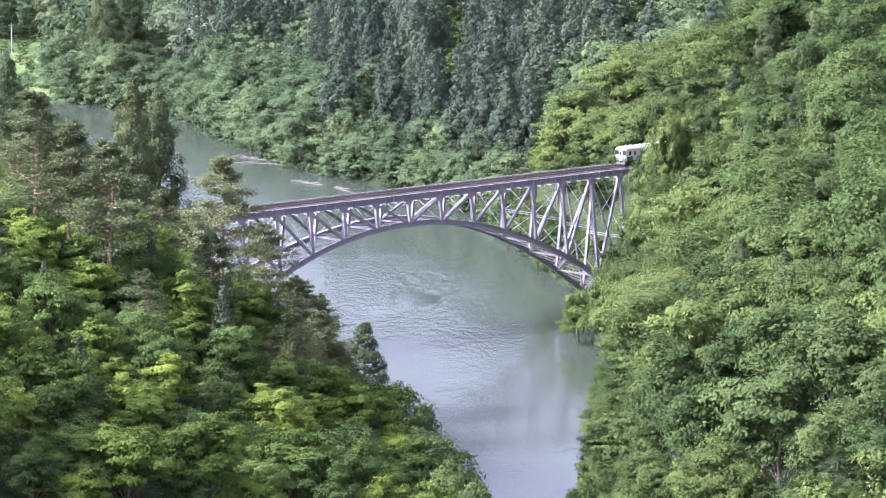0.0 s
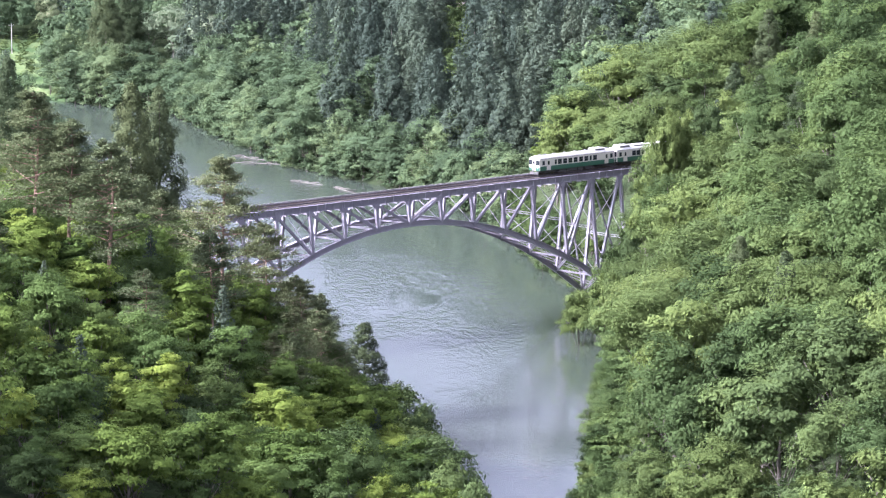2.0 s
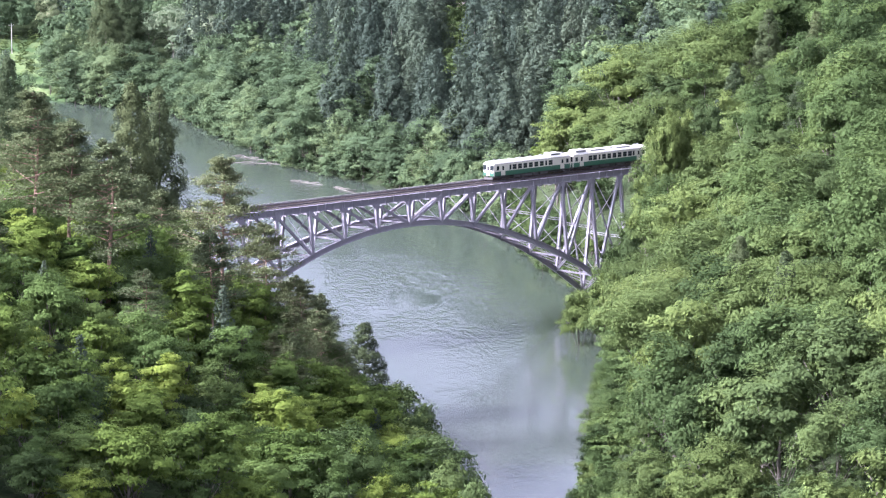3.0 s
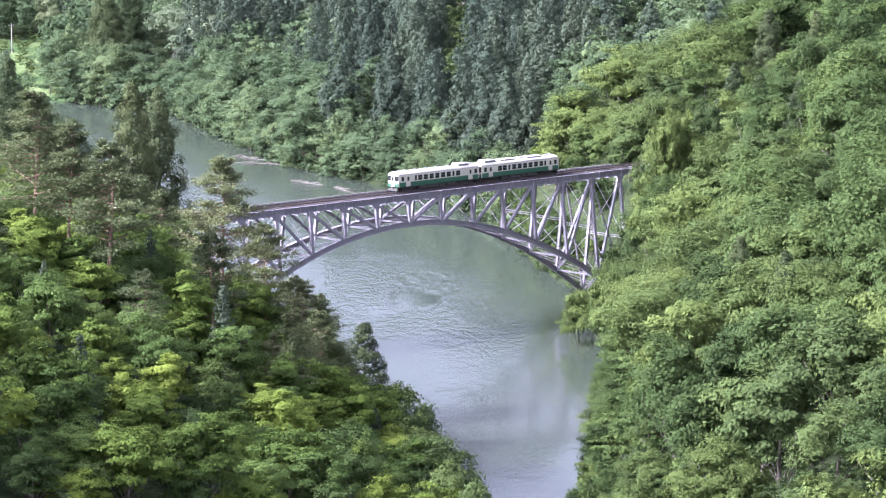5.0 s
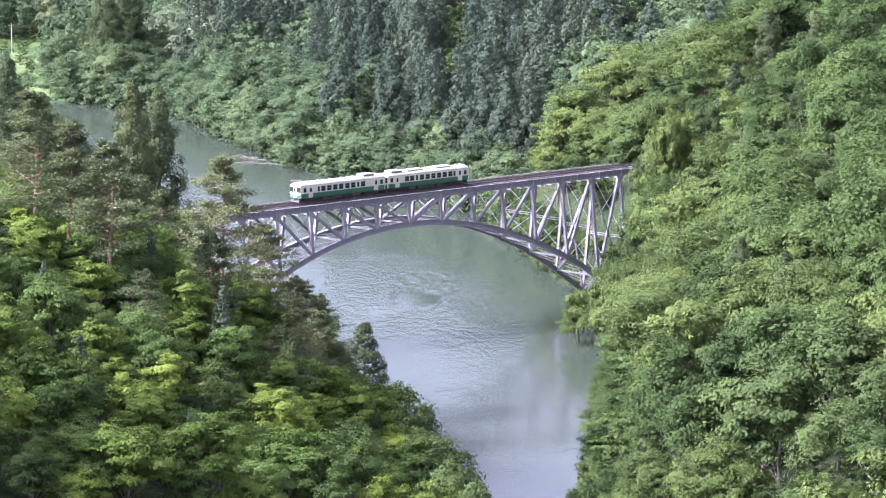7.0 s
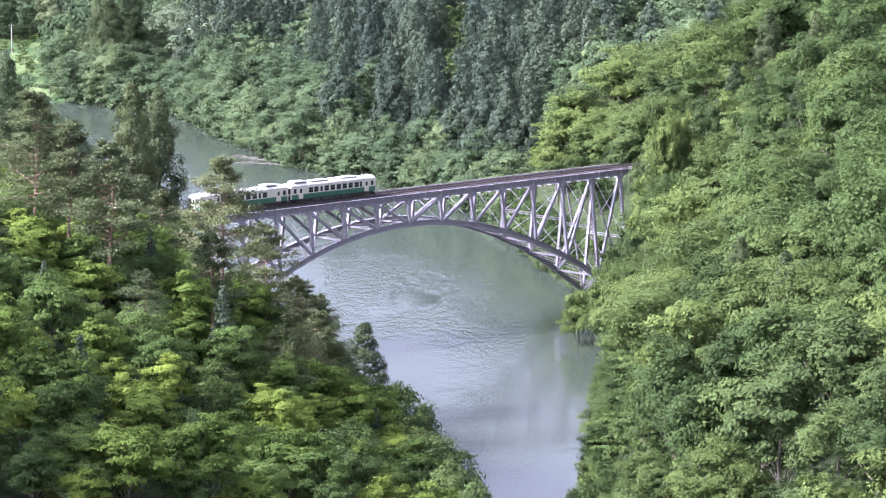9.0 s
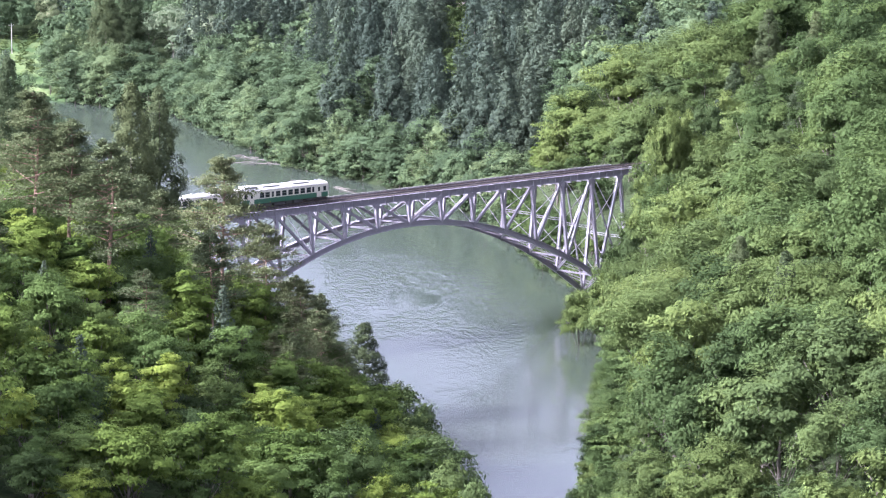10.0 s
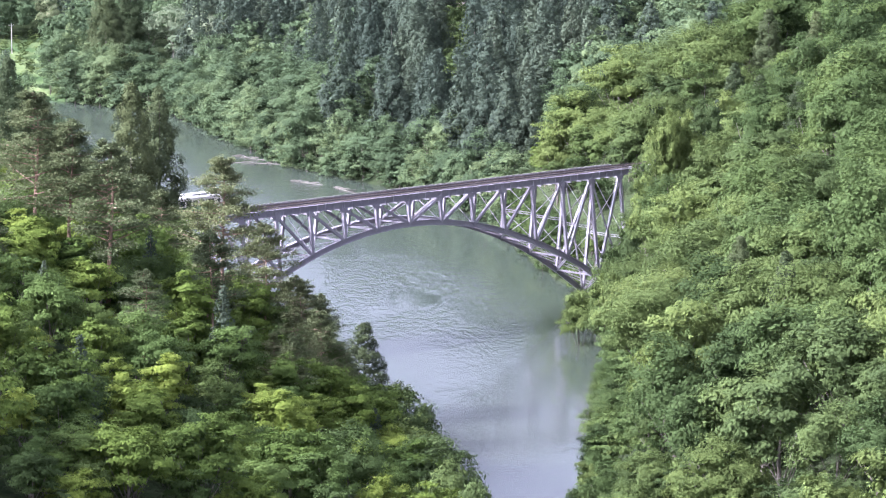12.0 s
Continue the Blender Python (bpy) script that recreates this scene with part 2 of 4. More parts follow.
def build_ground():
    xs, ys = spaced(-210, 240, 4.0, 4500), spaced(300, 1400, 4.0, 4500)
    gx, gy = np.meshgrid(xs, ys)
    gz = ground_z(gx, gy)
    v = np.stack([gx, gy, gz], -1).reshape(-1, 3)
    nx, ny = len(xs), len(ys)
    i = (np.arange(ny - 1)[:, None] * nx + np.arange(nx - 1)[None]).ravel()
    q = np.stack([i, i + 1, i + nx + 1, i + nx], -1)
    me = big_mesh("ground", v, q, GROUND)
    me.materials.append(MEADOW)
    c = v[q].mean(1)
    meadow = (c[:, 0] < -112) & (c[:, 0] > -300) & (c[:, 1] > 1075) & (c[:, 1] < 1225)
    me.polygons.foreach_set("material_index", meadow.astype(np.int32))
    me.polygons.foreach_set("use_smooth", np.ones(len(q), bool))
    tagged(new("ground", me), "wooded valley slopes with dark green undergrowth", "ground", kind="structure")
    xs, ys = spaced(-200, 60, 6.0, 4500), spaced(350, 1200, 6.0, 4500)
    gx, gy = np.meshgrid(xs, ys)
    off = np.abs(bank_distance(RIGHT_BANK, gx, gy))
    still = np.exp(-np.maximum(off - 2, 0) / (14 + 4 * ramp01(gy, 780, 900)))
    ruffled = np.clip(1.15 * np.exp(-((gx + 2 - .04 * (gy - 700)) / 22) ** 2 - ((gy - 705) / 65) ** 2) + np.exp(-((gx + 1) / 7) ** 2 - ((gy - 593) / 13) ** 2)
                      + .8 * ramp01(gy, 790, 850) * (1 - ramp01(gy, 980, 1040)), .08, 1)
    ruffled = ruffled * (1 - still)
    still = np.maximum(still, .7 * ramp01(gy, 600, 690) * (1 - ramp01(gy, 880, 960)))
    v = np.stack([gx, gy, np.full(gx.shape, WATER_Z)], -1).reshape(-1, 3)
    i = (np.arange(len(ys) - 1)[:, None] * len(xs) + np.arange(len(xs) - 1)[None]).ravel()
    me = big_mesh("water", v, np.stack([i, i + 1, i + len(xs) + 1, i + len(xs)], -1), WATER)
    me.attributes.new("shelter", "FLOAT", "POINT").data.foreach_set("value", still.astype(np.float32).ravel())
    me.attributes.new("ruffled", "FLOAT", "POINT").data.foreach_set("value", ruffled.astype(np.float32).ravel())
    tagged(new("water", me), "calm grey-green river with rippled patches", "river", kind="structure")


build_ground()

# ---- the arch bridge ----
PANEL, HALF = 8.0, 7
TOP_Z = RAIL_Z - 1.3            # underside of the deck girders
GIRDER_W, BATTER, SHIFT = 3.5, 0.115, -1.9


def drop(n):
    return 4.3 + 0.4 * n * n


def node_top(n, side):
    return Vector((n * PANEL + SHIFT, side * GIRDER_W, TOP_Z))


def node_low(n, side):
    d = drop(n)
    return Vector((n * PANEL + SHIFT, side * (GIRDER_W + BATTER * d), TOP_Z - d))


def beam(a, b, wide, deep, web=True, across=Vector((0, 1, 0))):
    """A rolled H-beam (two flanges and a web) from a to b, flanges facing across."""
    bm = bmesh.new()
    d = b - a
    L = d.length
    x = d.normalized()
    y = (across - x * across.dot(x)).normalized()
    z = x.cross(y)
    m = Matrix((x, y, z)).transposed().to_4x4()
    m.translation = (a + b) / 2
    t = 0.72 * deep
    pieces = [((0, 0, 0), (L, wide, deep))] if not web else [((0, wide / 2 - .03, 0), (L, .06, deep)), ((0, -wide / 2 + .03, 0), (L, .06, deep)), ((0, 0, 0), (L, wide - .12, t))]
    for c, s in pieces:
        bmesh.ops.create_cube(bm, size=1.0, matrix=m @ Matrix.LocRotScale(c, None, s))
    return bm


def lattice(a, b, deep, chord=0.12, across=Vector((0, 0, 1)), step=1.0):
    """Two chords with zigzag lacing between them."""
    bm = bmesh.new()
    d = b - a
    L, x = d.length, d.normalized()
    y = (across - x * across.dot(x)).normalized()
    z = x.cross(y)

    def bar(p, q, w, h):
        u = (q - p).normalized()
        v = z.cross(u).normalized()
        m = Matrix((u, v, z)).transposed().to_4x4()
        m.translation = (p + q) / 2
        bmesh.ops.create_cube(bm, size=1.0, matrix=m @ Matrix.Diagonal(((q - p).length, w, h, 1)))
    up = y * deep / 2
    bar(a + up, b + up, chord * .8, 0.2)
    bar(a - up, b - up, chord * .8, 0.2)
    n = max(2, int(L / step))
    for i in range(n):
        p, q = a + d * (i / n), a + d * ((i + 1) / n)
        s = 1 if i % 2 else -1
        bar(p + up * s, q - up * s, 0.07, 0.05)
    return bm


def rib_mesh(side):
    """One arch rib: an I-shaped plate rib swept along its curve."""
    bm = bmesh.new()
    n, rings = 56, []
    sect = [(-.32, -.5), (.32, -.5), (.32, -.4), (.1, -.4), (.1, .4), (.32, .4), (.32, .5), (-.32, .5), (-.32, .4), (-.1, .4), (-.1, -.4), (-.32, -.4)]
    for i in range(n + 1):
        u = -HALF - 0.25 + (2 * HALF + 0.5) * i / n
        p = node_low(u, side)
        t = (node_low(u + .01, side) - node_low(u - .01, side)).normalized()
        up = Vector((0, -side * BATTER, 1))
        up = (up - t * up.dot(t)).normalized()
        y = up.cross(t)
        rings.append([bm.verts.new(p + y * a + up * b) for a, b in sect])
    for r, q in zip(rings[:-1], rings[1:]):
        for k in range(12):
            bm.faces.new((r[k], r[(k + 1) % 12], q[(k + 1) % 12], q[k]))
    bm.faces.new(rings[0])
    bm.faces.new(rings[-1][::-1])
    bmesh.ops.recalc_face_normals(bm, faces=bm.faces[:])
    return bm


def girder_mesh(s0, s1, side, off=GIRDER_W):
    bm = bmesh.new()
    y = side * off
    box_into(bm, s0, s1, y - .02, y + .02, TOP_Z, TOP_Z + 1.16)
    for z0, z1, w in ((TOP_Z, TOP_Z + .06, .24), (TOP_Z + 1.1, TOP_Z + 1.16, .24), (TOP_Z + .62, TOP_Z + .7, .1)):
        box_into(bm, s0, s1, y - w, y + w, z0, z1)
    s = s0 + 0.4
    while s < s1:
        box_into(bm, s - .03, s + .03, y - .16, y + .16, TOP_Z + .06, TOP_Z + 1.1)
        s += 2.0
    return bm


def gusset(n, side):
    bm = bmesh.new()
    p = node_top(n, side)
    vs = [(-1.05, .02), (1.05, .02), (.55, -.75), (-.55, -.75)]
    front = [bm.verts.new((p.x + a, p.y + side * (.17 - b * BATTER), p.z + b)) for a, b in vs]
    rear = [bm.verts.new((v.co.x, v.co.y - side * .05, v.co.z)) for v in front]
    bm.faces.new(front)
    bm.faces.new(rear[::-1])
    for k in range(4):
        bm.faces.new((front[k], front[(k + 1) % 4], rear[(k + 1) % 4], rear[k]))
    bmesh.ops.recalc_face_normals(bm, faces=bm.faces[:])
    return bm


def build_bridge():
    br = tagged(new("arch_bridge"), "violet-painted steel truss arch railway bridge over the river", "bridge")
    br.matrix_basis = BRIDGE
    for side in (-1, 1):
        part("arch_rib", rib_mesh(side), STEEL, br)
        for s0, s1 in ((-58.5, -18), (-18, 22), (22, 58.8)):
            part("top_chord", girder_mesh(s0 + .02, s1 - .02, side), STEEL, br)
        for s0, s1 in ((-88, -58.5), (58.8, 78)):
            part("approach_girder", girder_mesh(s0 + .02, s1 - .02, side, 1.6), STEEL, br)
        part("stringer", box(-58, 58.3, side * .58 - .14, side * .58 + .14, RAIL_Z - .95, RAIL_Z - .4), STEEL_DARK, br)
        for n in range(-HALF, HALF + 1):
            a, b = node_top(n, side), node_low(n, side)
            part("post", beam(a, b, .6, .52), STEEL, br)
            part("gusset_plate", gusset(n, side), STEEL, br)
            if n != 0:
                m = n - 1 if n > 0 else n + 1
                a2, b2 = node_top(n, side), node_low(m, side)
                part("diagonal", beam(a2 + Vector((-.35 if n > 0 else .35, 0, -.2)), b2, .48, .46), STEEL, br)
        for n in (-HALF, HALF):
            m = n - 1 if n > 0 else n + 1
            part("diagonal", beam(node_top(m, side), node_low(n, side), .25, .28), STEEL, br)
    for n in range(-HALF, HALF + 1):
        a, b = node_low(n, -1), node_low(n, 1)
        part("cross_strut", lattice(a, b, .75, .14, Vector((1, 0, 0)), .8), STEEL, br)
        # sway bracing between the two planes
        part("floor_beam", beam(node_top(n, -1) + Vector((0, .1, .05)), node_top(n, 1) + Vector((0, -.1, .05)), 1.1, .3, True, Vector((0, 0, 1))), STEEL, br)
        d = drop(n)
        levels = [0.06, 1.0] if d < 9 else [0.04, 0.5, 1.0]
        for u0, u1 in zip(levels[:-1], levels[1:]):
            for side in (-1, 1):
                p = node_top(n, side).lerp(node_low(n, side), u0)
                q = node_top(n, -side).lerp(node_low(n, -side), u1)
                part("sway_brace", beam(p, q, .1, .14, False), STEEL, br)
        if d >= 9:
            part("cross_strut", lattice(node_top(n, -1).lerp(node_low(n, -1), .5), node_top(n, 1).lerp(node_low(n, 1), .5), .4), STEEL, br)
    for n in range(-HALF, HALF):
        for side in (-1, 1):
            part("lateral_brace", lattice(node_low(n, side), node_low(n + 1, -side), .5, .15, Vector((0, 0, 1)), .9), STEEL, br)
        k = n * PANEL + SHIFT
        for i in (1, 2):
            part("deck_frame", beam(Vector((k + i * PANEL / 3, -GIRDER_W, TOP_Z - .1)), Vector((k + i * PANEL / 3, GIRDER_W, TOP_Z - .1)), .5, .16, False, Vector((0, 0, 1))), STEEL, br)
        # flat bracing under the deck
        for side in (-1, 1):
            part("deck_brace", beam(node_top(n, side) + Vector((0, 0, .15)), node_top(n + 1, -side) + Vector((0, 0, .15)), .14, .16, False), STEEL, br)
    for s in (-1, 1):
        # skewbacks and the piers under the ends of the arch
        bm = bmesh.new()
        x = s * (HALF * PANEL + 2.2) + SHIFT
        box_into(bm, x - 2.6, x + 2.6, -6.9, 6.9, -6, TOP_Z - drop(HALF) - 1.1, .3)
        tagged(part("skewback", bm, MOSSY, br), "dark mossy concrete arch footing")
        bm = bmesh.new()
        x = s * 75 - (12 if s < 0 else 0)
        box_into(bm, x - 1.5, x + 1.5, -2.4, 2.4, 6, TOP_Z - .02, .2)
        tagged(part("abutment", bm, CONCRETE, br), "weathered concrete abutment")

    track = tagged(new("railway_track"), "single railway track with timber sleepers on the bridge deck", "railway track")
    track.matrix_basis = BRIDGE
    prof = [(-.065, 0), (.065, 0), (.065, .02), (.012, .04), (.012, .11), (.035, .12), (.035, .15), (-.035, .15), (-.035, .12), (-.012, .11), (-.012, .04), (-.065, .02)]
    for y in (-.57, .57):
        bm = bmesh.new()
        ends = [[bm.verts.new((s, y + a, RAIL_Z - .15 + b)) for a, b in prof] for s in (-125, 135)]
        for k in range(12):
            bm.faces.new((ends[0][k], ends[0][(k + 1) % 12], ends[1][(k + 1) % 12], ends[1][k]))
        bmesh.ops.recalc_face_normals(bm, faces=bm.faces[:])
        part("rail", bm, RAIL, track)
    for y in (-1.1, 1.1):
        part("guard_timber", box(-88, 76, y - .08, y + .08, RAIL_Z - .152, RAIL_Z + .08, .01), DARK_TIMBER, track, "tarred guard timber")
    sl = mesh_of("sleeper", *box_data(.24, 2.7, .24), SLEEPER)
    for i in range(226):
        part("sleeper", sl, SLEEPER, track, at=pose(-86.0 + i * .72, 0, RAIL_Z - .275))
    pl = mesh_of("walkway_plank", *box_data(1.15, .4, .1), PLANK)
    for i in range(82):
        part("walkway_plank", pl, PLANK, track, "grey weathered walkway plank" if i == 0 else "", at=pose(-57.5 + i * 1.42, 3.45, RAIL_Z - .08))
    # ballast shoulders where the line leaves the bridge
    for s0, s1 in ((-125, -88), (76, 135)):
        bm = bmesh.new()
        sec = [(-2.2, -.75), (-1.4, -.17), (1.4, -.17), (2.2, -.75)]
        e = [[bm.verts.new((s, a, RAIL_Z + b)) for a, b in sec] for s in (s0, s1)]
        for k in range(3):
            bm.faces.new((e[0][k], e[0][k + 1], e[1][k + 1], e[1][k]))
        bmesh.ops.recalc_face_normals(bm, faces=bm.faces[:])
        part("ballast", bm, CONCRETE, track)


def box_data(a, b, c):
    v = [(x * a / 2, y * b / 2, z * c / 2) for x in (-1, 1) for y in (-1, 1) for z in (-1, 1)]
    return v, [(0, 1, 3, 2), (4, 6, 7, 5), (0, 4, 5, 1), (2, 3, 7, 6), (0, 2, 6, 4), (1, 5, 7, 3)]


build_bridge()

# ---- the railcars ----
CAR_L, CAR_W = 20.6, 2.9
SIDE = [(-1.45, .98), (-1.45, 3.0), (-1.4, 3.22), (-1.25, 3.42), (-.95, 3.58), (-.5, 3.68), (0, 3.71)]


def shell(x0, x1, sect, cap=0.0):
    bm = bmesh.new()
    full = sect + [(-a, b) for a, b in sect[-2::-1]]
    rows = []
    for x, k in ((x0, 1 - cap), (x0 + .25, 1.0), (x1 - .25, 1.0), (x1, 1 - cap)):
        rows.append([bm.verts.new((x, a * k, b if b < 3.1 else 3.1 + (b - 3.1) * (1 - cap * 6))) for a, b in full])
    n = len(full)
    for r, q in zip(rows[:-1], rows[1:]):
        for i in range(n):
            bm.faces.new((r[i], r[(i + 1) % n], q[(i + 1) % n], q[i]))
    bm.faces.new(rows[0])
    bm.faces.new(rows[-1][::-1])
    bmesh.ops.recalc_face_normals(bm, faces=bm.faces[:])
    return bm


def pane(car, x0, x1, z0, z1, side, name="window"):
    y = side * 1.45
    f = part(name, box(x0 - .06, x1 + .06, y - .02, y + .02, z0 - .06, z1 + .06), GREY, car)
    part("pane", box(x0, x1, y - .028, y + .028, z0, z1), GLASS, f)
    if x1 - x0 > .7:
        part("window_bar", box(x0, x1, y - .034, y + .034, z0 + .52 * (z1 - z0), z0 + .52 * (z1 - z0) + .05), GREY, f)


def build_car(windows, narrow, units, label):
    car = tagged(new("railcar"), label, "railcar", "diesel railcars of the train")
    part("body_shell", shell(0, CAR_L, SIDE, .03), CREAM, car)
    roof = part("roof", shell(.3, CAR_L - .3, [(-1.36, 3.33), (-1.25, 3.43), (-.95, 3.6), (-.5, 3.7), (0, 3.73)], .0), ROOF, car, "off-white weathered roof")
    doors = (2.45, 18.3)
    for side in (-1, 1):
        y = side * 1.45
        cuts = [(.22, doors[0] - .55), (doors[0] + .55, doors[1] - .55), (doors[1] + .55, CAR_L - .22)]
        for a, b in cuts:
            part("side_band", box(a, b, y - .012, y + .012, .96, 1.78), GREEN, car, "dark green lower side band")
        for d in doors:
            dr = part("door", box(d - .5, d + .5, y - .018, y + .018, 1.0, 2.95, .008), CREAM, car)
            part("door_window", box(d - .24, d + .24, y - .026, y + .026, 2.0, 2.75, .01), GLASS, dr)
            part("step", box(d - .5, d + .5, y - .1, y + .1, .8, .96), UNDER, car)
        for x in windows:
            pane(car, x - .47, x + .47, 1.98, 2.82, side)
        for x in narrow:
            pane(car, x - .2, x + .2, 1.98, 2.82, side)
        for x in (1.05, 19.65):
            pane(car, x - .28, x + .28, 2.05, 2.78, side, "cab_window")
        part("gutter", box(.3, CAR_L - .3, y * .985 - .04, y * .985 + .04, 3.14, 3.19), GREY, car)
    for x, s in ((0, -1), (CAR_L, 1)):
        # cab end: gangway door, two windscreens, lamps, green apron
        part("end_band", box(min(x, x + s * .03), max(x, x + s * .03), -1.38, 1.38, .96, 1.72), GREEN, car, "dark green lower end band")
        gw = part("gangway_door", box(min(x, x + s * .12), max(x, x + s * .12), -.42, .42, 1.0, 3.1, .02), CREAM, car)
        part("door_window", box(min(x, x + s * .13), max(x, x + s * .13), -.25, .25, 2.05, 2.8, .004), GLASS, gw)
        for y in (-.93, .93):
            fr = part("windscreen_frame", box(min(x, x + s * .045), max(x, x + s * .045), y - .48, y + .48, 2.0, 3.0, .01), UNDER, car, "dark windscreen surround")
            part("windscreen", box(min(x, x + s * .06), max(x, x + s * .06), y - .42, y + .42, 2.08, 2.92, .01), GLASS, fr)
            part("grab_rail", box(min(x, x + s * .09), max(x, x + s * .09), y * .53 - .03, y * .53 + .03, 1.1, 1.95), UNDER, car)
            part("headlamp", box(min(x, x + s * .1), max(x, x + s * .1), y - .2, y + .2, 1.5, 1.68, .03), LAMP_GLASS, car)
            part("destination_lamp", box(min(x, x + s * .04), max(x, x + s * .04), y * .4 - .16, y * .4 + .16, 3.14, 3.3, .01), LAMP_GLASS, car)
        part("coupler", box(min(x, x + s * .42), max(x, x + s * .42), -.15, .15, .72, 1.0, .04), UNDER, car)
        part("snow_plough", box(min(x + s * -.15, x + s * .1), max(x + s * -.15, x + s * .1), -1.15, 1.15, .2, .7, .05), UNDER, car)
    part("underframe", box(.4, CAR_L - .4, -1.3, 1.3, .8, .97), UNDER, car)
    for a, b, w in ((5.6, 7.4, 1.2), (7.8, 10.4, 1.25), (10.8, 12.2, 1.1), (12.5, 14.6, 1.25)):
        part("underfloor_unit", box(a, b, -w, w, .3, .8, .05), UNDER, car)
    for bx in (3.25, 17.35):
        bg = part("bogie", box(bx - 1.6, bx + 1.6, -1.08, 1.08, .42, .66, .06), UNDER, car)
        for wx in (-1.05, 1.05):
            bm = bmesh.new()
            for y in (-.53, .53):
                bmesh.ops.create_cone(bm, cap_ends=True, segments=20, radius1=.43, radius2=.43, depth=.13, matrix=Matrix.Translation((0, y, 0)) @ Euler((radians(90), 0, 0)).to_matrix().to_4x4())
            bmesh.ops.create_cone(bm, cap_ends=True, segments=10, radius1=.08, radius2=.08, depth=1.1, matrix=Euler((radians(90), 0, 0)).to_matrix().to_4x4())
            part("wheelset", bm, RAIL, bg, at=pose(bx + wx, 0, .43))
    for x0, x1, w, h in units:
        unit = part("roof_unit", box(x0, x1, -w, w, 3.64, 3.72 + h, .08), ROOF if w > .4 else GREY, car, "" if w > .4 else "dark grey roof ventilator")
        if w > .8:
            part("grille", box(x0 + .25, x1 - .25, -w - .012, w + .012, 3.7, 3.64 + h * .8), GREY, unit, "dark side grille")
    return car


CAR_A = build_car([5.45, 6.88, 8.33, 9.76, 11.25, 12.7, 15.1], [4.35, 13.9],
                  [(1.2, 1.7, .22, .22), (2.6, 3.1, .3, .18), (5.2, 5.7, .3, .18), (8.0, 8.5, .3, .18), (10.8, 11.3, .3, .18), (13.6, 14.1, .3, .18), (15.6, 18.4, .95, .34), (19.2, 19.8, .25, .2)],
                  "cream and green diesel railcar with rooftop ventilators")
CAR_B = build_car([4.85, 6.1, 8.6, 10.05, 11.5, 12.95, 14.4, 15.85], [7.35, 16.9],
                  [(1.3, 4.3, .95, .36), (5.4, 9.6, .85, .2), (10.4, 12.2, .5, .22), (12.6, 16.6, .85, .2), (18.4, 18.9, .25, .22), (19.3, 19.9, .3, .2)],
                  "cream and green diesel railcar with rooftop cooling units")

# ---- trees ----
def leaf_quads(rng, pos, nor, size, long=1.0, fold=0.0):
    """Quads centred on pos, facing roughly nor."""
    n = len(pos)
    nor = nor / (np.linalg.norm(nor, axis=1, keepdims=True) + 1e-9)
    a = np.cross(nor, rng.normal(size=(n, 3)))
    a /= np.linalg.norm(a, axis=1, keepdims=True) + 1e-9
    b = np.cross(nor, a)
    s = size * rng.uniform(.6, 1.3, (n, 1))
    a, b = a * s * long, b * s
    v = np.stack([pos - a, pos - b * .8 + a * .1, pos + a, pos + b * .8 - a * .1], 1)
    v[:, 1] += nor * s * fold
    v[:, 3] += nor * s * fold
    return v.reshape(-1, 3)


def blob(c, r, rng, nu=8, nv=5):
    """A lumpy closed ball of quads."""
    u = np.linspace(0, 2 * np.pi, nu, endpoint=False)
    w = np.linspace(-1.35, 1.35, nv)
    k = rng.uniform(.75, 1.05, (nv, nu))
    v = np.stack([np.cos(w)[:, None] * np.cos(u) * k, np.cos(w)[:, None] * np.sin(u) * k, np.sin(w)[:, None] * k], -1) * r + c
    i = np.arange(nv - 1)[:, None] * nu + np.arange(nu)[None]
    j = np.arange(nv - 1)[:, None] * nu + (np.arange(nu)[None] + 1) % nu
    q = np.stack([i, j, j + nu, i + nu], -1).reshape(-1, 4)
    return v.reshape(-1, 3), q


def joined(pieces):
    vs, qs, n = [], [], 0
    for v, q in pieces:
        vs.append(v)
        qs.append(q + n)
        n += len(v)
    return np.concatenate(vs), np.concatenate(qs)


def quads_of(v):
    return v, np.arange(len(v)).reshape(-1, 4)


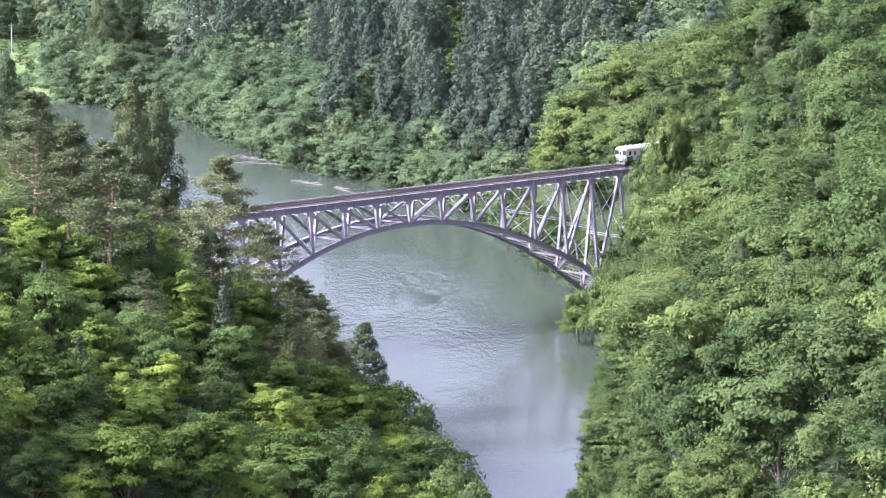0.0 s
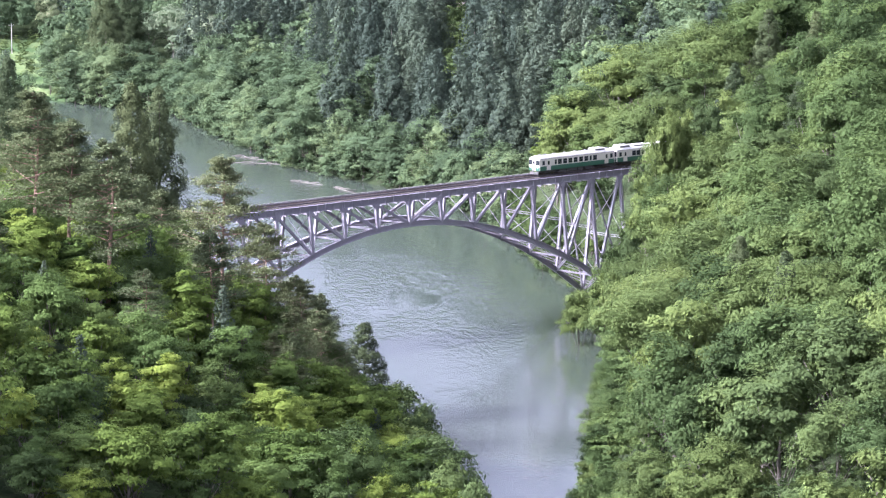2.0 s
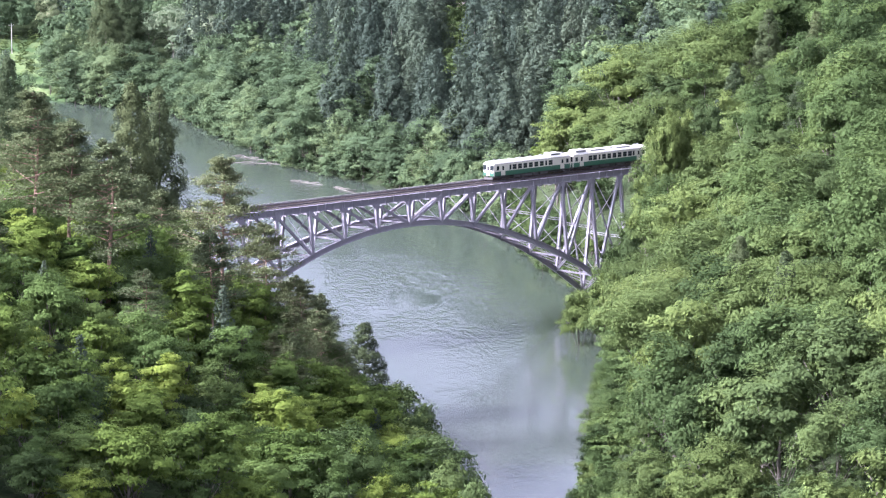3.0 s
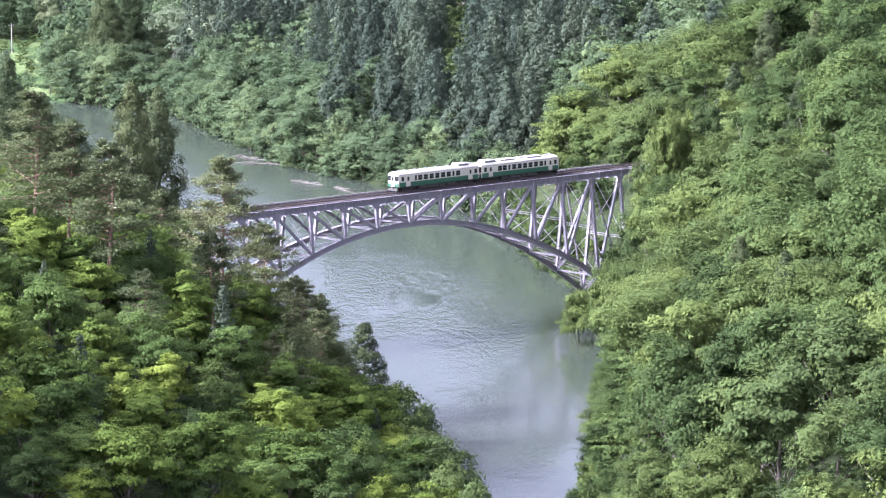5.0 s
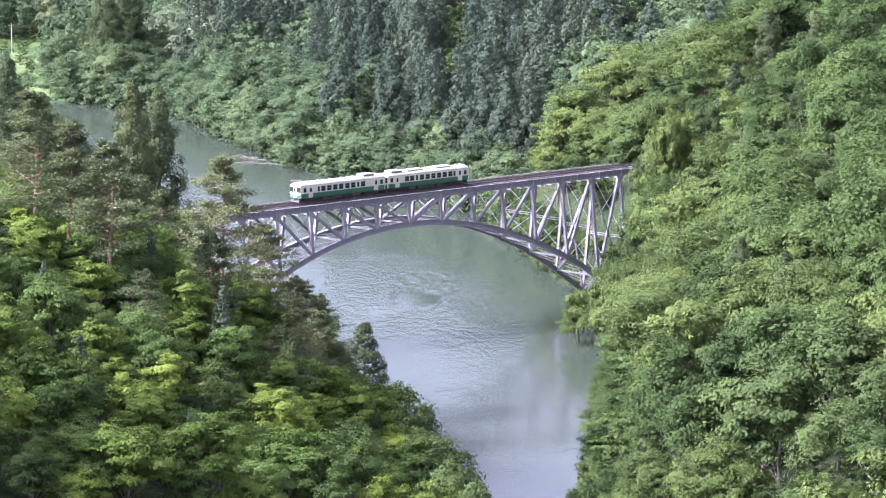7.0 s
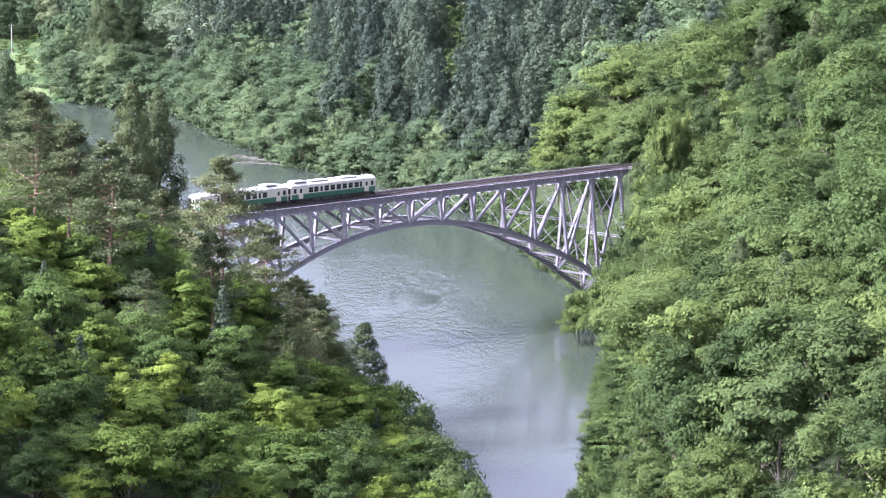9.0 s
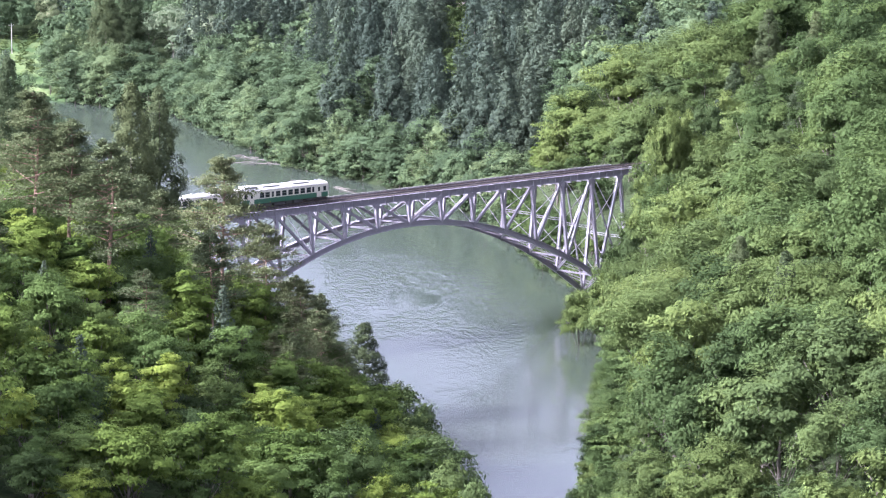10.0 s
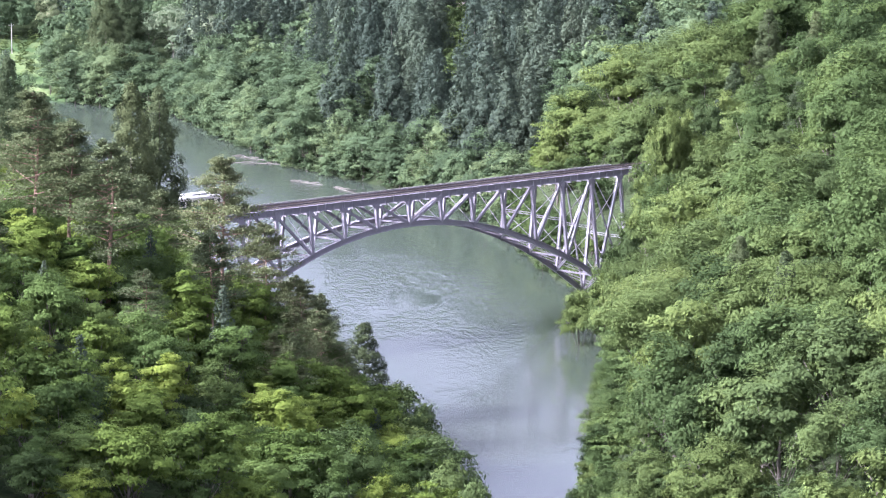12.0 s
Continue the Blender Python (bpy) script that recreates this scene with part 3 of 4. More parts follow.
def broad_crown(seed, width, tall, base, leaves, leaf, boughs=18, tufts=6, flat=.55):
    """Crown of a broadleaved tree: boughs over a dome, each bearing tufts of small leaves."""
    rng = np.random.default_rng(seed)
    half = (tall - base) / 2
    mid = np.array((0, 0, base + half))
    k = np.arange(boughs) + rng.uniform(.2, .8, boughs)
    up = 1 - 1.55 * k / boughs
    ang = k * 2.39996 + rng.normal(size=boughs) * .4
    ring = np.sqrt(1 - np.minimum(up * up, 1))
    axis = np.stack([np.cos(ang) * ring, np.sin(ang) * ring, up], 1)
    c = axis * rng.uniform(.5, .9, (boughs, 1)) * (width / 2, width / 2, half) + mid
    r = width * rng.uniform(.12, .22, boughs)
    inner = max(60, leaves // 14)       # sparse larger sprays fill the shaded inside of the crown
    k = rng.integers(0, boughs, inner)
    deep = mid + (c[k] - mid) * rng.uniform(.15, .95, (inner, 1)) + rng.normal(size=(inner, 3)) * width * .035
    pieces = [quads_of(leaf_quads(rng, deep, rng.normal(size=(inner, 3)) + (0, 0, .4), width * .036, 1.2, -.1))]
    own = np.repeat(np.arange(boughs), tufts)
    d = rng.normal(size=(len(own), 3))
    d[:, 2] = np.abs(d[:, 2]) * .9 - .2
    d = d / np.linalg.norm(d, axis=1, keepdims=True) + axis[own] * .4
    d /= np.linalg.norm(d, axis=1, keepdims=True)
    t = c[own] + d * r[own][:, None] * rng.uniform(.3, 1.1, (len(own), 1)) * (1, 1, flat + .25)
    tr = r[own] * rng.uniform(.34, .68, len(own))
    pick = rng.choice(len(own), int(leaves * 1.35), p=tr ** 2 / (tr ** 2).sum())
    e = rng.normal(size=(len(pick), 3))
    e[:, 2] = np.where(e[:, 2] < -.3, -e[:, 2], e[:, 2])
    e /= np.linalg.norm(e, axis=1, keepdims=True)
    pos = t[pick] + e * (tr[pick] * rng.uniform(.6, 1.25, len(pick)))[:, None] * (1, 1, flat)
    free = np.ones(len(pos), bool)
    for i in range(boughs):
        free &= np.linalg.norm((pos - c[i]) / (1, 1, flat + .15), axis=1) > r[i] * .3
    pos, e, pick = pos[free][:leaves], e[free][:leaves], pick[free][:leaves]
    nor = e * .7 + (0, 0, .25) + axis[own[pick]] * .75 + rng.normal(size=e.shape) * .24
    pieces.append(quads_of(leaf_quads(rng, pos, nor, leaf, 1.4, -.15)))
    return joined(pieces)


def cedar_crown(seed, tall, radius, sprays, leaf, clumps=150, slim=.75, core=.25, tier=.85):
    """Dense narrow conifer crown: lumpy clumps of needles round a pointed cone."""
    rng = np.random.default_rng(seed)
    u = ((np.arange(clumps) + rng.uniform(0, 1, clumps)) / clumps) ** 1.15
    ang = np.arange(clumps) * 2.39996 + rng.uniform(-.5, .5, clumps)
    prof = radius * np.minimum(1, 1.12 * (1 - u) ** slim + .02) * rng.uniform(.45, 1.1, clumps)
    out = np.stack([np.cos(ang), np.sin(ang), np.zeros(clumps)], 1)
    c = out * prof[:, None] + (0, 0, 1) * (tall * (.05 + .93 * u))[:, None]
    cr = radius * (.13 + .2 * (1 - u)) * rng.uniform(.7, 1.25, clumps) * (1.2 if tier < .8 else 1)
    pick = rng.choice(clumps, sprays, p=cr ** 2 / (cr ** 2).sum())
    e = rng.normal(size=(sprays, 3)) + out[pick] * .7 + (0, 0, .25)
    e /= np.linalg.norm(e, axis=1, keepdims=True)
    pos = c[pick] + e * (cr[pick] * rng.uniform(.6, 1.2, sprays))[:, None] * (1, 1, tier) + (0, 0, .1)
    nor = e * .7 + out[pick] * .5 + (0, 0, .4) + rng.normal(size=pos.shape) * .3
    pieces = []
    for k in range(8):
        w = .05 + .9 * k / 8
        wide = radius * min(1, 1.12 * (1 - w) ** slim) * core
        pieces.append(blob(np.array((0, 0, tall * (w + .04))), np.array((wide, wide, tall * .085)), rng, 7, 4))
    pieces.append(quads_of(leaf_quads(rng, pos, nor, leaf, 1.3, -.2)))
    return joined(pieces)


def pine_crown(seed, tall, sprays, leaf, limbs=46):
    """Open pine crown: level plates of needles at the ends of limbs. Also gives the limbs."""
    rng = np.random.default_rng(seed)
    pieces, ends = [], []
    each = sprays // limbs
    for k in range(limbs):
        u = .44 + .56 * (k + rng.uniform(0, .8)) / limbs
        L = (1 - ((u - .44) / .56) ** 1.6) * 4.6 + 1.1
        L *= rng.uniform(.6, 1.25)
        a = k * 2.4 + rng.uniform(-.5, .5)
        d = np.array((np.cos(a), np.sin(a), 0))
        z = tall * u
        tip = d * L + (0, 0, z + L * rng.uniform(-.1, .4))
        ends.append(((0, 0, z), tuple(tip)))
        t = rng.uniform(.4, 1.08, (each, 1))
        pos = (1 - t) * np.array((0, 0, z)) + t * tip + rng.normal(size=(each, 3)) * (L * .13 + .12, L * .13 + .12, .17 + L * .02)
        nor = rng.normal(size=(each, 3)) * .6 + (0, 0, 1)
        pieces.append(quads_of(leaf_quads(rng, pos, nor, leaf, 1.9, -.2)))
    return joined(pieces), ends


def tube(bm, pts, radii, n=7):
    rings = []
    for i, (p, r) in enumerate(zip(pts, radii)):
        p = Vector(p)
        d = (Vector(pts[min(i + 1, len(pts) - 1)]) - Vector(pts[max(i - 1, 0)])).normalized()
        a = d.orthogonal().normalized()
        b = d.cross(a)
        rings.append([bm.verts.new(p + (a * math.cos(t) + b * math.sin(t)) * r) for t in (2 * math.pi * k / n for k in range(n))])
    for r, q in zip(rings[:-1], rings[1:]):
        for k in range(n):
            bm.faces.new((r[k], r[(k + 1) % n], q[(k + 1) % n], q[k]))
    bm.faces.new(rings[-1])


def trunk_mesh(seed, tall, radius, limbs=(), bend=.3):
    rng = random.Random(seed)
    bm = bmesh.new()
    ph = rng.uniform(0, 6)
    pts = [(math.sin(ph + i * .9) * bend * i / 6, math.cos(ph + i * .7) * bend * i / 6, -1.5 + (tall + 1.5) * i / 6) for i in range(7)]
    tube(bm, pts, [radius * (1.25 - i * .19) for i in range(7)])
    for a, b in limbs:
        a, b = Vector(a), Vector(b)
        tube(bm, [a, a.lerp(b, .5) + Vector((0, 0, -.1)), b], [radius * .3, radius * .2, radius * .08], 5)
    return bm


def broad_limbs(seed, width, tall, base):
    rng = random.Random(seed)
    out = []
    for k in range(6):
        a = k * 1.05 + rng.uniform(-.3, .3)
        out.append(((0, 0, base * .7 + k * .25), (math.cos(a) * width * .33, math.sin(a) * width * .33, base + (tall - base) * rng.uniform(.35, .7))))
    return out


def tree(name, crown, trunk, leaf_mat, bark, label, category, group):
    t = tagged(new(name), label, category, group)
    part("trunk", trunk, bark, t, smooth=True)
    part("crown", big_mesh("crown", *crown, leaf_mat), leaf_mat, t)
    return t


BROAD = [(8.5, 10.5, 1.6), (7.0, 9.0, 1.2), (9.8, 11.5, 2.0), (6.0, 10.5, 1.4), (7.8, 8.2, .8), (6.8, 8.6, -.6)]
CEDARS = [(17.0, 2.5), (14.0, 2.3), (19.0, 3.0)]


def scatter(x0, x1, y0, y1, step, seed, open_land=False):
    """Jittered places on the dry slopes, clear of the railway."""
    rng = np.random.default_rng(seed)
    gx, gy = np.meshgrid(np.arange(x0, x1, step), np.arange(y0, y1, step * .87))
    gx = gx + (np.arange(gx.shape[0]) % 2)[:, None] * step / 2
    x = (gx + rng.uniform(-.42, .42, gx.shape) * step).ravel()
    y = (gy + rng.uniform(-.42, .42, gy.shape) * step).ravel()
    z = ground_z(x, y)
    s = (x - BX) * math.cos(BA) + (y - BY) * math.sin(BA)
    w = -(x - BX) * math.sin(BA) + (y - BY) * math.cos(BA)
    clear = ((np.abs(w) > 11) | (np.abs(s) > 64) & (np.abs(w) > 4.5)) & (z > WATER_Z + .6)
    clear &= open_land | ~((x < -119.5 - (y - 1090) * .11) & (y > 1040) & (y < 1215) & (rng.uniform(size=x.shape) > .05))
    clear &= ~((x > -1) & (x < 12) & (y > 930) & (y < 1085))      # a clearing high on the back slope
    clear &= ~((x > -99) & (x < -70) & (y > 1092) & (y < 1172))     # round the pale trees
    clear &= np.abs(x) < .135 * y + 8
    return np.stack([x, y, z], 1)[clear]


def bank_row(line, y0, y1, step, side, seed, lo=0.0, hi=2.4):
    """Trees along the water's edge."""
    rng = np.random.default_rng(seed)
    out = []
    for (ax, ay), (bx, by) in zip(line[:-1], line[1:]):
        L = math.hypot(bx - ax, by - ay)
        for k in range(int(L / step)):
            u = (k + rng.uniform()) * step / L
            d = rng.uniform(lo, hi)
            x, y = ax + (bx - ax) * u + side * (by - ay) / L * d, ay + (by - ay) * u - side * (bx - ax) / L * d
            w = -(x - BX) * math.sin(BA) + (y - BY) * math.cos(BA)
            if y0 < y < y1 and abs(w) > 9.5 and x > -116:
                out.append((x, y, max(WATER_Z + .2, float(ground_z(x, y)))))
    return np.array(out)


def cedar_share(x, y):
    """Planted cedar stands of the back slope, with a few strays elsewhere."""
    stand = ramp01(y - (874 - 3.47 * x), -25, 25) * ramp01(18 + (y - 812) * .2 - x, -5, 8) * ramp01(x, -34, -14)
    outer = ramp01(y, 1075, 1120) * ramp01(x, -88, -76) * (1 - ramp01(x, -50, -40))
    mixed_part = ramp01(y, 960, 1040) * ramp01(x, -60, -40)
    return np.clip(.95 * stand + .8 * outer + .3 * mixed_part + .05, 0, .96)


def kept_low(x, y, z):
    """Greatest height of trees below the railway, where the wood is cut back for the bridge."""
    if 470 < y < 705 and 15 < x < .0655 * y:
        return 112.6 - .1193 * y - z
    if 430 < y < 625 and -.067 * y < x < -.045 * y:
        return 107.5 - .1348 * y - z
    return 99.0


def plant(proto, spots, rng, lo, hi, tall=12.0):
    for x, y, z in spots:
        k = int(rng.integers(len(proto)))
        f = min(rng.uniform(lo, hi), kept_low(x, y, z) / tall)
        if f < .25:
            continue
        m = Matrix.LocRotScale((x, y, z - .15), Euler((0, 0, rng.uniform(0, 6.28))), (f * rng.uniform(.9, 1.1), f * rng.uniform(.9, 1.1), f))
        copy_thing(proto[k], m)


def mass(name, protos, spots, mat, label, category, seed, lo, hi):
    """Many trees of a far wood in one mesh."""
    rng = np.random.default_rng(seed)
    vs, qs, tones, n = [], [], [], 0
    for x, y, z in spots:
        v, q = protos[int(rng.integers(len(protos)))]
        a, f = rng.uniform(0, 6.28), rng.uniform(lo, hi)
        c, s = math.cos(a) * f * rng.uniform(.9, 1.1), math.sin(a) * f * rng.uniform(.9, 1.1)
        p = np.stack([v[:, 0] * c - v[:, 1] * s + x, v[:, 0] * s + v[:, 1] * c + y, v[:, 2] * f + z], 1)
        vs.append(p)
        qs.append(q + n)
        tones.append(np.full(len(v), rng.uniform()))
        n += len(v)
    me = big_mesh(name, np.concatenate(vs), np.concatenate(qs), mat, np.concatenate(tones))
    tagged(new(name, me), label, category, kind="stuff")


# single trees that stand out: place on the plan and height of the top over the river
PINES = [(-47.9, 460, 64.5), (-42.5, 455, 62.2), (-31.0, 505, 54.5), (-21.5, 515, 36.5), (-26.0, 520, 40.0), (-52.5, 462, 64.8), (-36.0, 430, 50.0), (-30.5, 470, 46.0), (-19.5, 470, 36.0), (-18.3, 528, 31.9)]
# the first five are unseen, added beyond the left edge to shade the slope
TALL_CEDARS = [(-58, 345, 72, 1.2), (-60, 360, 74, 1.2), (-61, 375, 75, 1.2), (-63, 392, 74, 1.1), (-57, 330, 70, 1.2),
               (-48.5, 560, 59.8, 1.25), (-44.8, 567, 58.6, 1.25), (-67.0, 575, 57.2, 1.0), (-69.5, 576, 62.5, 1.1), (-64.5, 582, 56.0, .6), (-12.1, 550, 23.8, 1.25),
               (42.2, 508, 43.0, .8), (45.2, 472, 46.0, .75), (58.3, 720, 48.6, .95), (60.2, 684, 49.5, .9), (63.8, 644, 52.0, .9), (72.8, 704, 60.0, .95), (67.1, 744, 57.5, .95), (67.9, 596, 55.0, .8),
               (-103, 1105, 42, 1.5), (-97, 1120, 44, 1.4)]
TALL_BROAD = [(41.8, 670, 44.0), (43.8, 672, 44.5), (39.9, 684, 36.6), (44.5, 690, 41.0), (39.0, 672, 34.5), (47.0, 690, 43.0), (37.5, 662, 33.0), (34.6, 655, 25.0), (32.5, 652, 17.0), (50.5, 698, 44.0), (55.0, 702, 45.0),
              (59.0, 708, 45.0), (63.0, 712, 46.0), (52.5, 690, 44.0), (36.0, 666, 27.0), (30.5, 650, 11.0), (26.5, 670, 10.5), (28.0, 660, 12.5), (20.5, 740, 9.0), (-39.5, 545, 37.0), (-42.0, 560, 40.0), (-47.0, 585, 37.5),
              (-49.5, 592, 38.5), (-52.0, 596, 40.5), (-56.0, 590, 42.0), (-60.0, 585, 46.0), (-9.0, 515, 20.0), (-5.5, 505, 16.0), (1.5, 440, 21.0), (-6.3, 500, 24.2), (-4.7, 482, 24.7), (-3.3, 468, 24.6), (-1.2, 455, 24.9), (3.3, 425, 25.0), (5.2, 423, 22.0), (0.6, 436, 26.0), (24.6, 648, 13.6), (4.2, 428, 20.0), (-2.6, 452, 24.0), (-18.5, 535, 25.5), (-11.5, 535, 16.5),
              (20.8, 466, 14.0), (20.5, 473, 12.0), (22.5, 458, 17.0), (24.5, 450, 20.0), (28.6, 632, 19.5), (29.6, 637, 21.0), (31.0, 641, 18.0), (29.5, 633, 12.5), (33.5, 645, 20.0), (34.2, 451, 27.5), (30.6, 449, 21.5), (27.4, 465, 20.6), (32.0, 460, 26.2), (25.6, 470, 18.5), (28.0, 455, 18.3)]


def pine_kinds():
    pines = []
    for i, h in enumerate((24.0, 21.0, 23.0)):
        crown, limbs = pine_crown(50 + i, h, 13000, .11)
        pines.append((tree("red_pine", crown, trunk_mesh(30 + i, h * .97, .3, limbs, .6), PINE, RED_BARK,
                           "tall red pine with bare orange-brown trunk and level boughs", "tree", "red pines of the near slope"), h))
    return pines


def feature_trees(rng, broad, pines):
    tall = [tree("tall_cedar", cedar_crown(140 + i, 34.0, 6.2, 38000, .175, 150, .66, .08, .75), trunk_mesh(70 + i, 32.0, .4, (), .2), OLD_NEEDLE, BARK,
                 "tall old cedar with a dense lumpy dark green crown", "tree", "tall cedars") for i in range(2)]
    for i, (x, y, top) in enumerate(PINES):
        p, h = pines[i % 3]
        z = float(ground_z(x, y)) - .2
        m = Matrix.LocRotScale((x, y, z), Euler((0, 0, i * 1.9)), Vector((1, 1, 1)) * ((top - z) / h))
        if i < 3:
            p.matrix_basis = m
        else:
            copy_thing(p, m)
    for i, (x, y, top, f) in enumerate(TALL_CEDARS):
        z = float(ground_z(x, y)) - .2
        k = (top - z) / 34.0
        m = Matrix.LocRotScale((x, y, z), Euler((0, 0, i * 1.3)), (f * .62, f * .62, k))
        cedar = tall[i] if i < 2 else copy_thing(tall[i % 2], m)
        cedar.matrix_basis = m
    for i, (x, y, top) in enumerate(TALL_BROAD):
        z = float(ground_z(x, y)) - .2
        k = (top - z) / BROAD[i % 6][1]
        f = min(k, (1.0 if y < 500 else .85) if x > 20 else 1.35)
        copy_thing(broad[i % 6], Matrix.LocRotScale((x, y, z), Euler((0, 0, i * 1.7)), (f, f, k)))


def build_woods():
    rng = np.random.default_rng(5)
    broad_near, cedar_near, oaks, zelkovas, bank_trees, beeches = [], [], [], [], [], []
    for i, (w, h, b) in enumerate(BROAD):
        broad_near.append(tree("broadleaf_tree", broad_crown(20 + i, w, h, b, 6000, .118, 18, 9, .6), trunk_mesh(i, h * .7, .2, broad_limbs(i, w, h, b)), LEAF, BARK,
                               "broadleaved tree in fresh green leaf on the valley slope", "tree", "broadleaved trees of the slopes"))
    for i, (w, h, b) in enumerate(((7.5, 9.5, 1.2), (6.5, 10.5, 1.0), (8.5, 10.0, 1.4))):
        beeches.append(tree("beech_tree", broad_crown(320 + i, w, h, b, 6000, .115, 22, 9, .58), trunk_mesh(170 + i, h * .7, .2, broad_limbs(i + 2, w, h, b)), BEECH, BARK,
                            "beech with soft mid-green leaves on the near slope", "tree", "beeches of the near slope"))
    for i, (w, h, b) in enumerate(((8.0, 10.0, 1.0), (9.5, 11.0, 1.4), (7.0, 11.5, 1.2))):
        oaks.append(tree("oak_tree", broad_crown(220 + i, w, h, b, 6200, .12, 20, 9, .75), trunk_mesh(110 + i, h * .7, .22, broad_limbs(i + 3, w, h, b)), OAK, BARK,
                         "rounded deep green oak on the valley slope", "tree", "oaks of the slopes"))
    for i, (w, h, b) in enumerate(((11.5, 11.0, 1.2), (10.0, 12.0, 1.6), (12.5, 12.5, 1.5))):
        zelkovas.append(tree("zelkova_tree", broad_crown(240 + i, w, h, b, 9500, .115, 30, 9, .52), trunk_mesh(130 + i, h * .7, .24, broad_limbs(i + 5, w, h, b)), ZELKOVA, BARK,
                             "broad zelkova with layered olive-green boughs", "tree", "zelkovas of the slopes"))
    for i, (w, h, b) in enumerate(BROAD[:4]):
        bank_trees.append(tree("riverside_tree", broad_crown(260 + i, w * 1.15, h * 1.2, b * .5 - 2.2, 3800, .17, 20, 8, .7), trunk_mesh(150 + i, h * .8, .2, broad_limbs(i, w, h, b)), HAZED_LEAF, BARK,
                               "full broadleaved tree with haze-tinted green leaves overhanging the river", "tree", "riverside trees"))
    for i, (h, r) in enumerate(CEDARS):
        cedar_near.append(tree("cedar_tree", cedar_crown(40 + i, h, r, 3400, .17), trunk_mesh(9 + i, h * .95, .24, (), .1), NEEDLE, BARK,
                               "tall dark green cedar with a narrow pointed crown", "tree", "cedars of the slopes"))
    maples = [tree("maple_tree", broad_crown(120 + i, w, h, b, 5800, .125, 24, 8, .45), trunk_mesh(100 + i, h * .75, .18, broad_limbs(i + 8, w, h, b)), MAPLE, BARK,
                   "maple with layered bright yellow-green leaves", "tree", "maples of the slopes") for i, (w, h, b) in enumerate(((7.5, 10.5, 1.4), (6.5, 8.5, 1.0), (8.5, 9.5, 1.2)))]
    stand = [tree("plantation_cedar", cedar_crown(180 + i, h * 1.35, r * 1.85, 5600, .24, 120, .7, .12), trunk_mesh(190 + i, h * 1.3, .3, (), .1), NEEDLE, BARK,
                  "straight dark cedar of a planted stand", "tree", "cedars of the planted stand") for i, (h, r) in enumerate(CEDARS)]
    pines = pine_kinds()
    far = [broad_crown(70 + i, w * 1.15, h * 1.25, b * .5 - .3, 850, .31, 13, 6, .7) for i, (w, h, b) in enumerate(BROAD)]
    far_cedar = [cedar_crown(80 + i, h * 1.35, r * 1.85, 1200, .42, 80, .7) for i, (h, r) in enumerate(CEDARS)]

    left = scatter(-90, 12, 345, 660, 6.2, 1)
    left = left[-bank_distance(LEFT_BANK, left[:, 0], left[:, 1]) > 1.5]
    left = left[-bank_distance(LEFT_BANK, left[:, 0], left[:, 1]) < 75]
    right = scatter(8, 125, 385, 800, 9.4, 2)
    right = right[bank_distance(RIGHT_BANK, right[:, 0], right[:, 1]) > 6.5]
    back = scatter(-190, 130, 780, 1300, 9.4, 3)
    back = back[bank_distance(RIGHT_BANK, back[:, 0], back[:, 1]) < 200]
    back = back[~((back[:, 1] < 800) & (back[:, 0] > 8))]
    left = np.concatenate([left, bank_row(LEFT_BANK, 400, 690, 4.0, -1, 11, .0, 2.6)])
    fringe = np.concatenate([bank_row(RIGHT_BANK, 585, 800, 4.0, 1, 12, 1.6, 4.2), bank_row(RIGHT_BANK, 440, 585, 4.0, 1, 14, -.3, 2.2)])
    edge_row = bank_row(RIGHT_BANK, 790, 1150, 4.5, 1, 13)

    # the tall pines stand free, their trunks bare
    for x0, x1, y0, y1 in ((-32.0, -23.5, 445, 505), (-44.0, -38.5, 422, 455)):
        gap = (left[:, 0] > x0) & (left[:, 0] < x1) & (left[:, 1] > y0) & (left[:, 1] < y1)
        plant(maples, left[gap], rng, .4, .6)
        left = left[~gap]
    # right slope: a mixed wood of tall and low trees
    right = right[np.random.default_rng(80).uniform(size=len(right)) > .13]      # gaps where the shade shows
    kind = np.random.default_rng(78).uniform(size=len(right))
    deep_green = (right[:, 0] > 60) & (right[:, 1] > 520) & (kind < .8)      # oaks gather on the upper slope
    kind = np.where(deep_green, .27 + .35 * kind, kind)
    for lo, hi, protos, small, large in ((0, .04, maples, .8, 1.3), (.04, .27, zelkovas, .95, 1.6), (.27, .55, oaks, .8, 1.9), (.55, .96, broad_near, .7, 1.9), (.96, 1.0, cedar_near, .55, .9)):
        plant(protos, right[(kind >= lo) & (kind < hi)], rng, small, large)
    plant(broad_near + oaks, fringe, rng, .5, .85)
    left = left[(left[:, 1] > 440) | (np.random.default_rng(79).uniform(size=len(left)) > .28)]
    pick = np.random.default_rng(77).uniform(size=len(left))
    grove = (left[:, 0] > -34) & (left[:, 0] < -11) & (left[:, 1] > 445) & (left[:, 1] < 525) & (-bank_distance(LEFT_BANK, left[:, 0], left[:, 1]) > 4)
    pine = pick < np.where(grove, .42, np.where((left[:, 0] < -38) & (left[:, 1] > 430), .22, 0.0))
    maple = ~pine & (pick > .62)
    oak = ~pine & ~maple & (pick > .45)
    plant([p for p, h in pines], left[pine], rng, .42, .68, 24.0)
    plant(maples, left[maple], rng, .65, 1.25)
    plant(oaks, left[oak], rng, .5, 1.1)
    left = left[~(pine | maple | oak)]
    c = rng.uniform(size=len(left)) < .035
    plant(beeches, left[~c], rng, .5, 1.2)
    plant(cedar_near, left[c], rng, .5, .85)
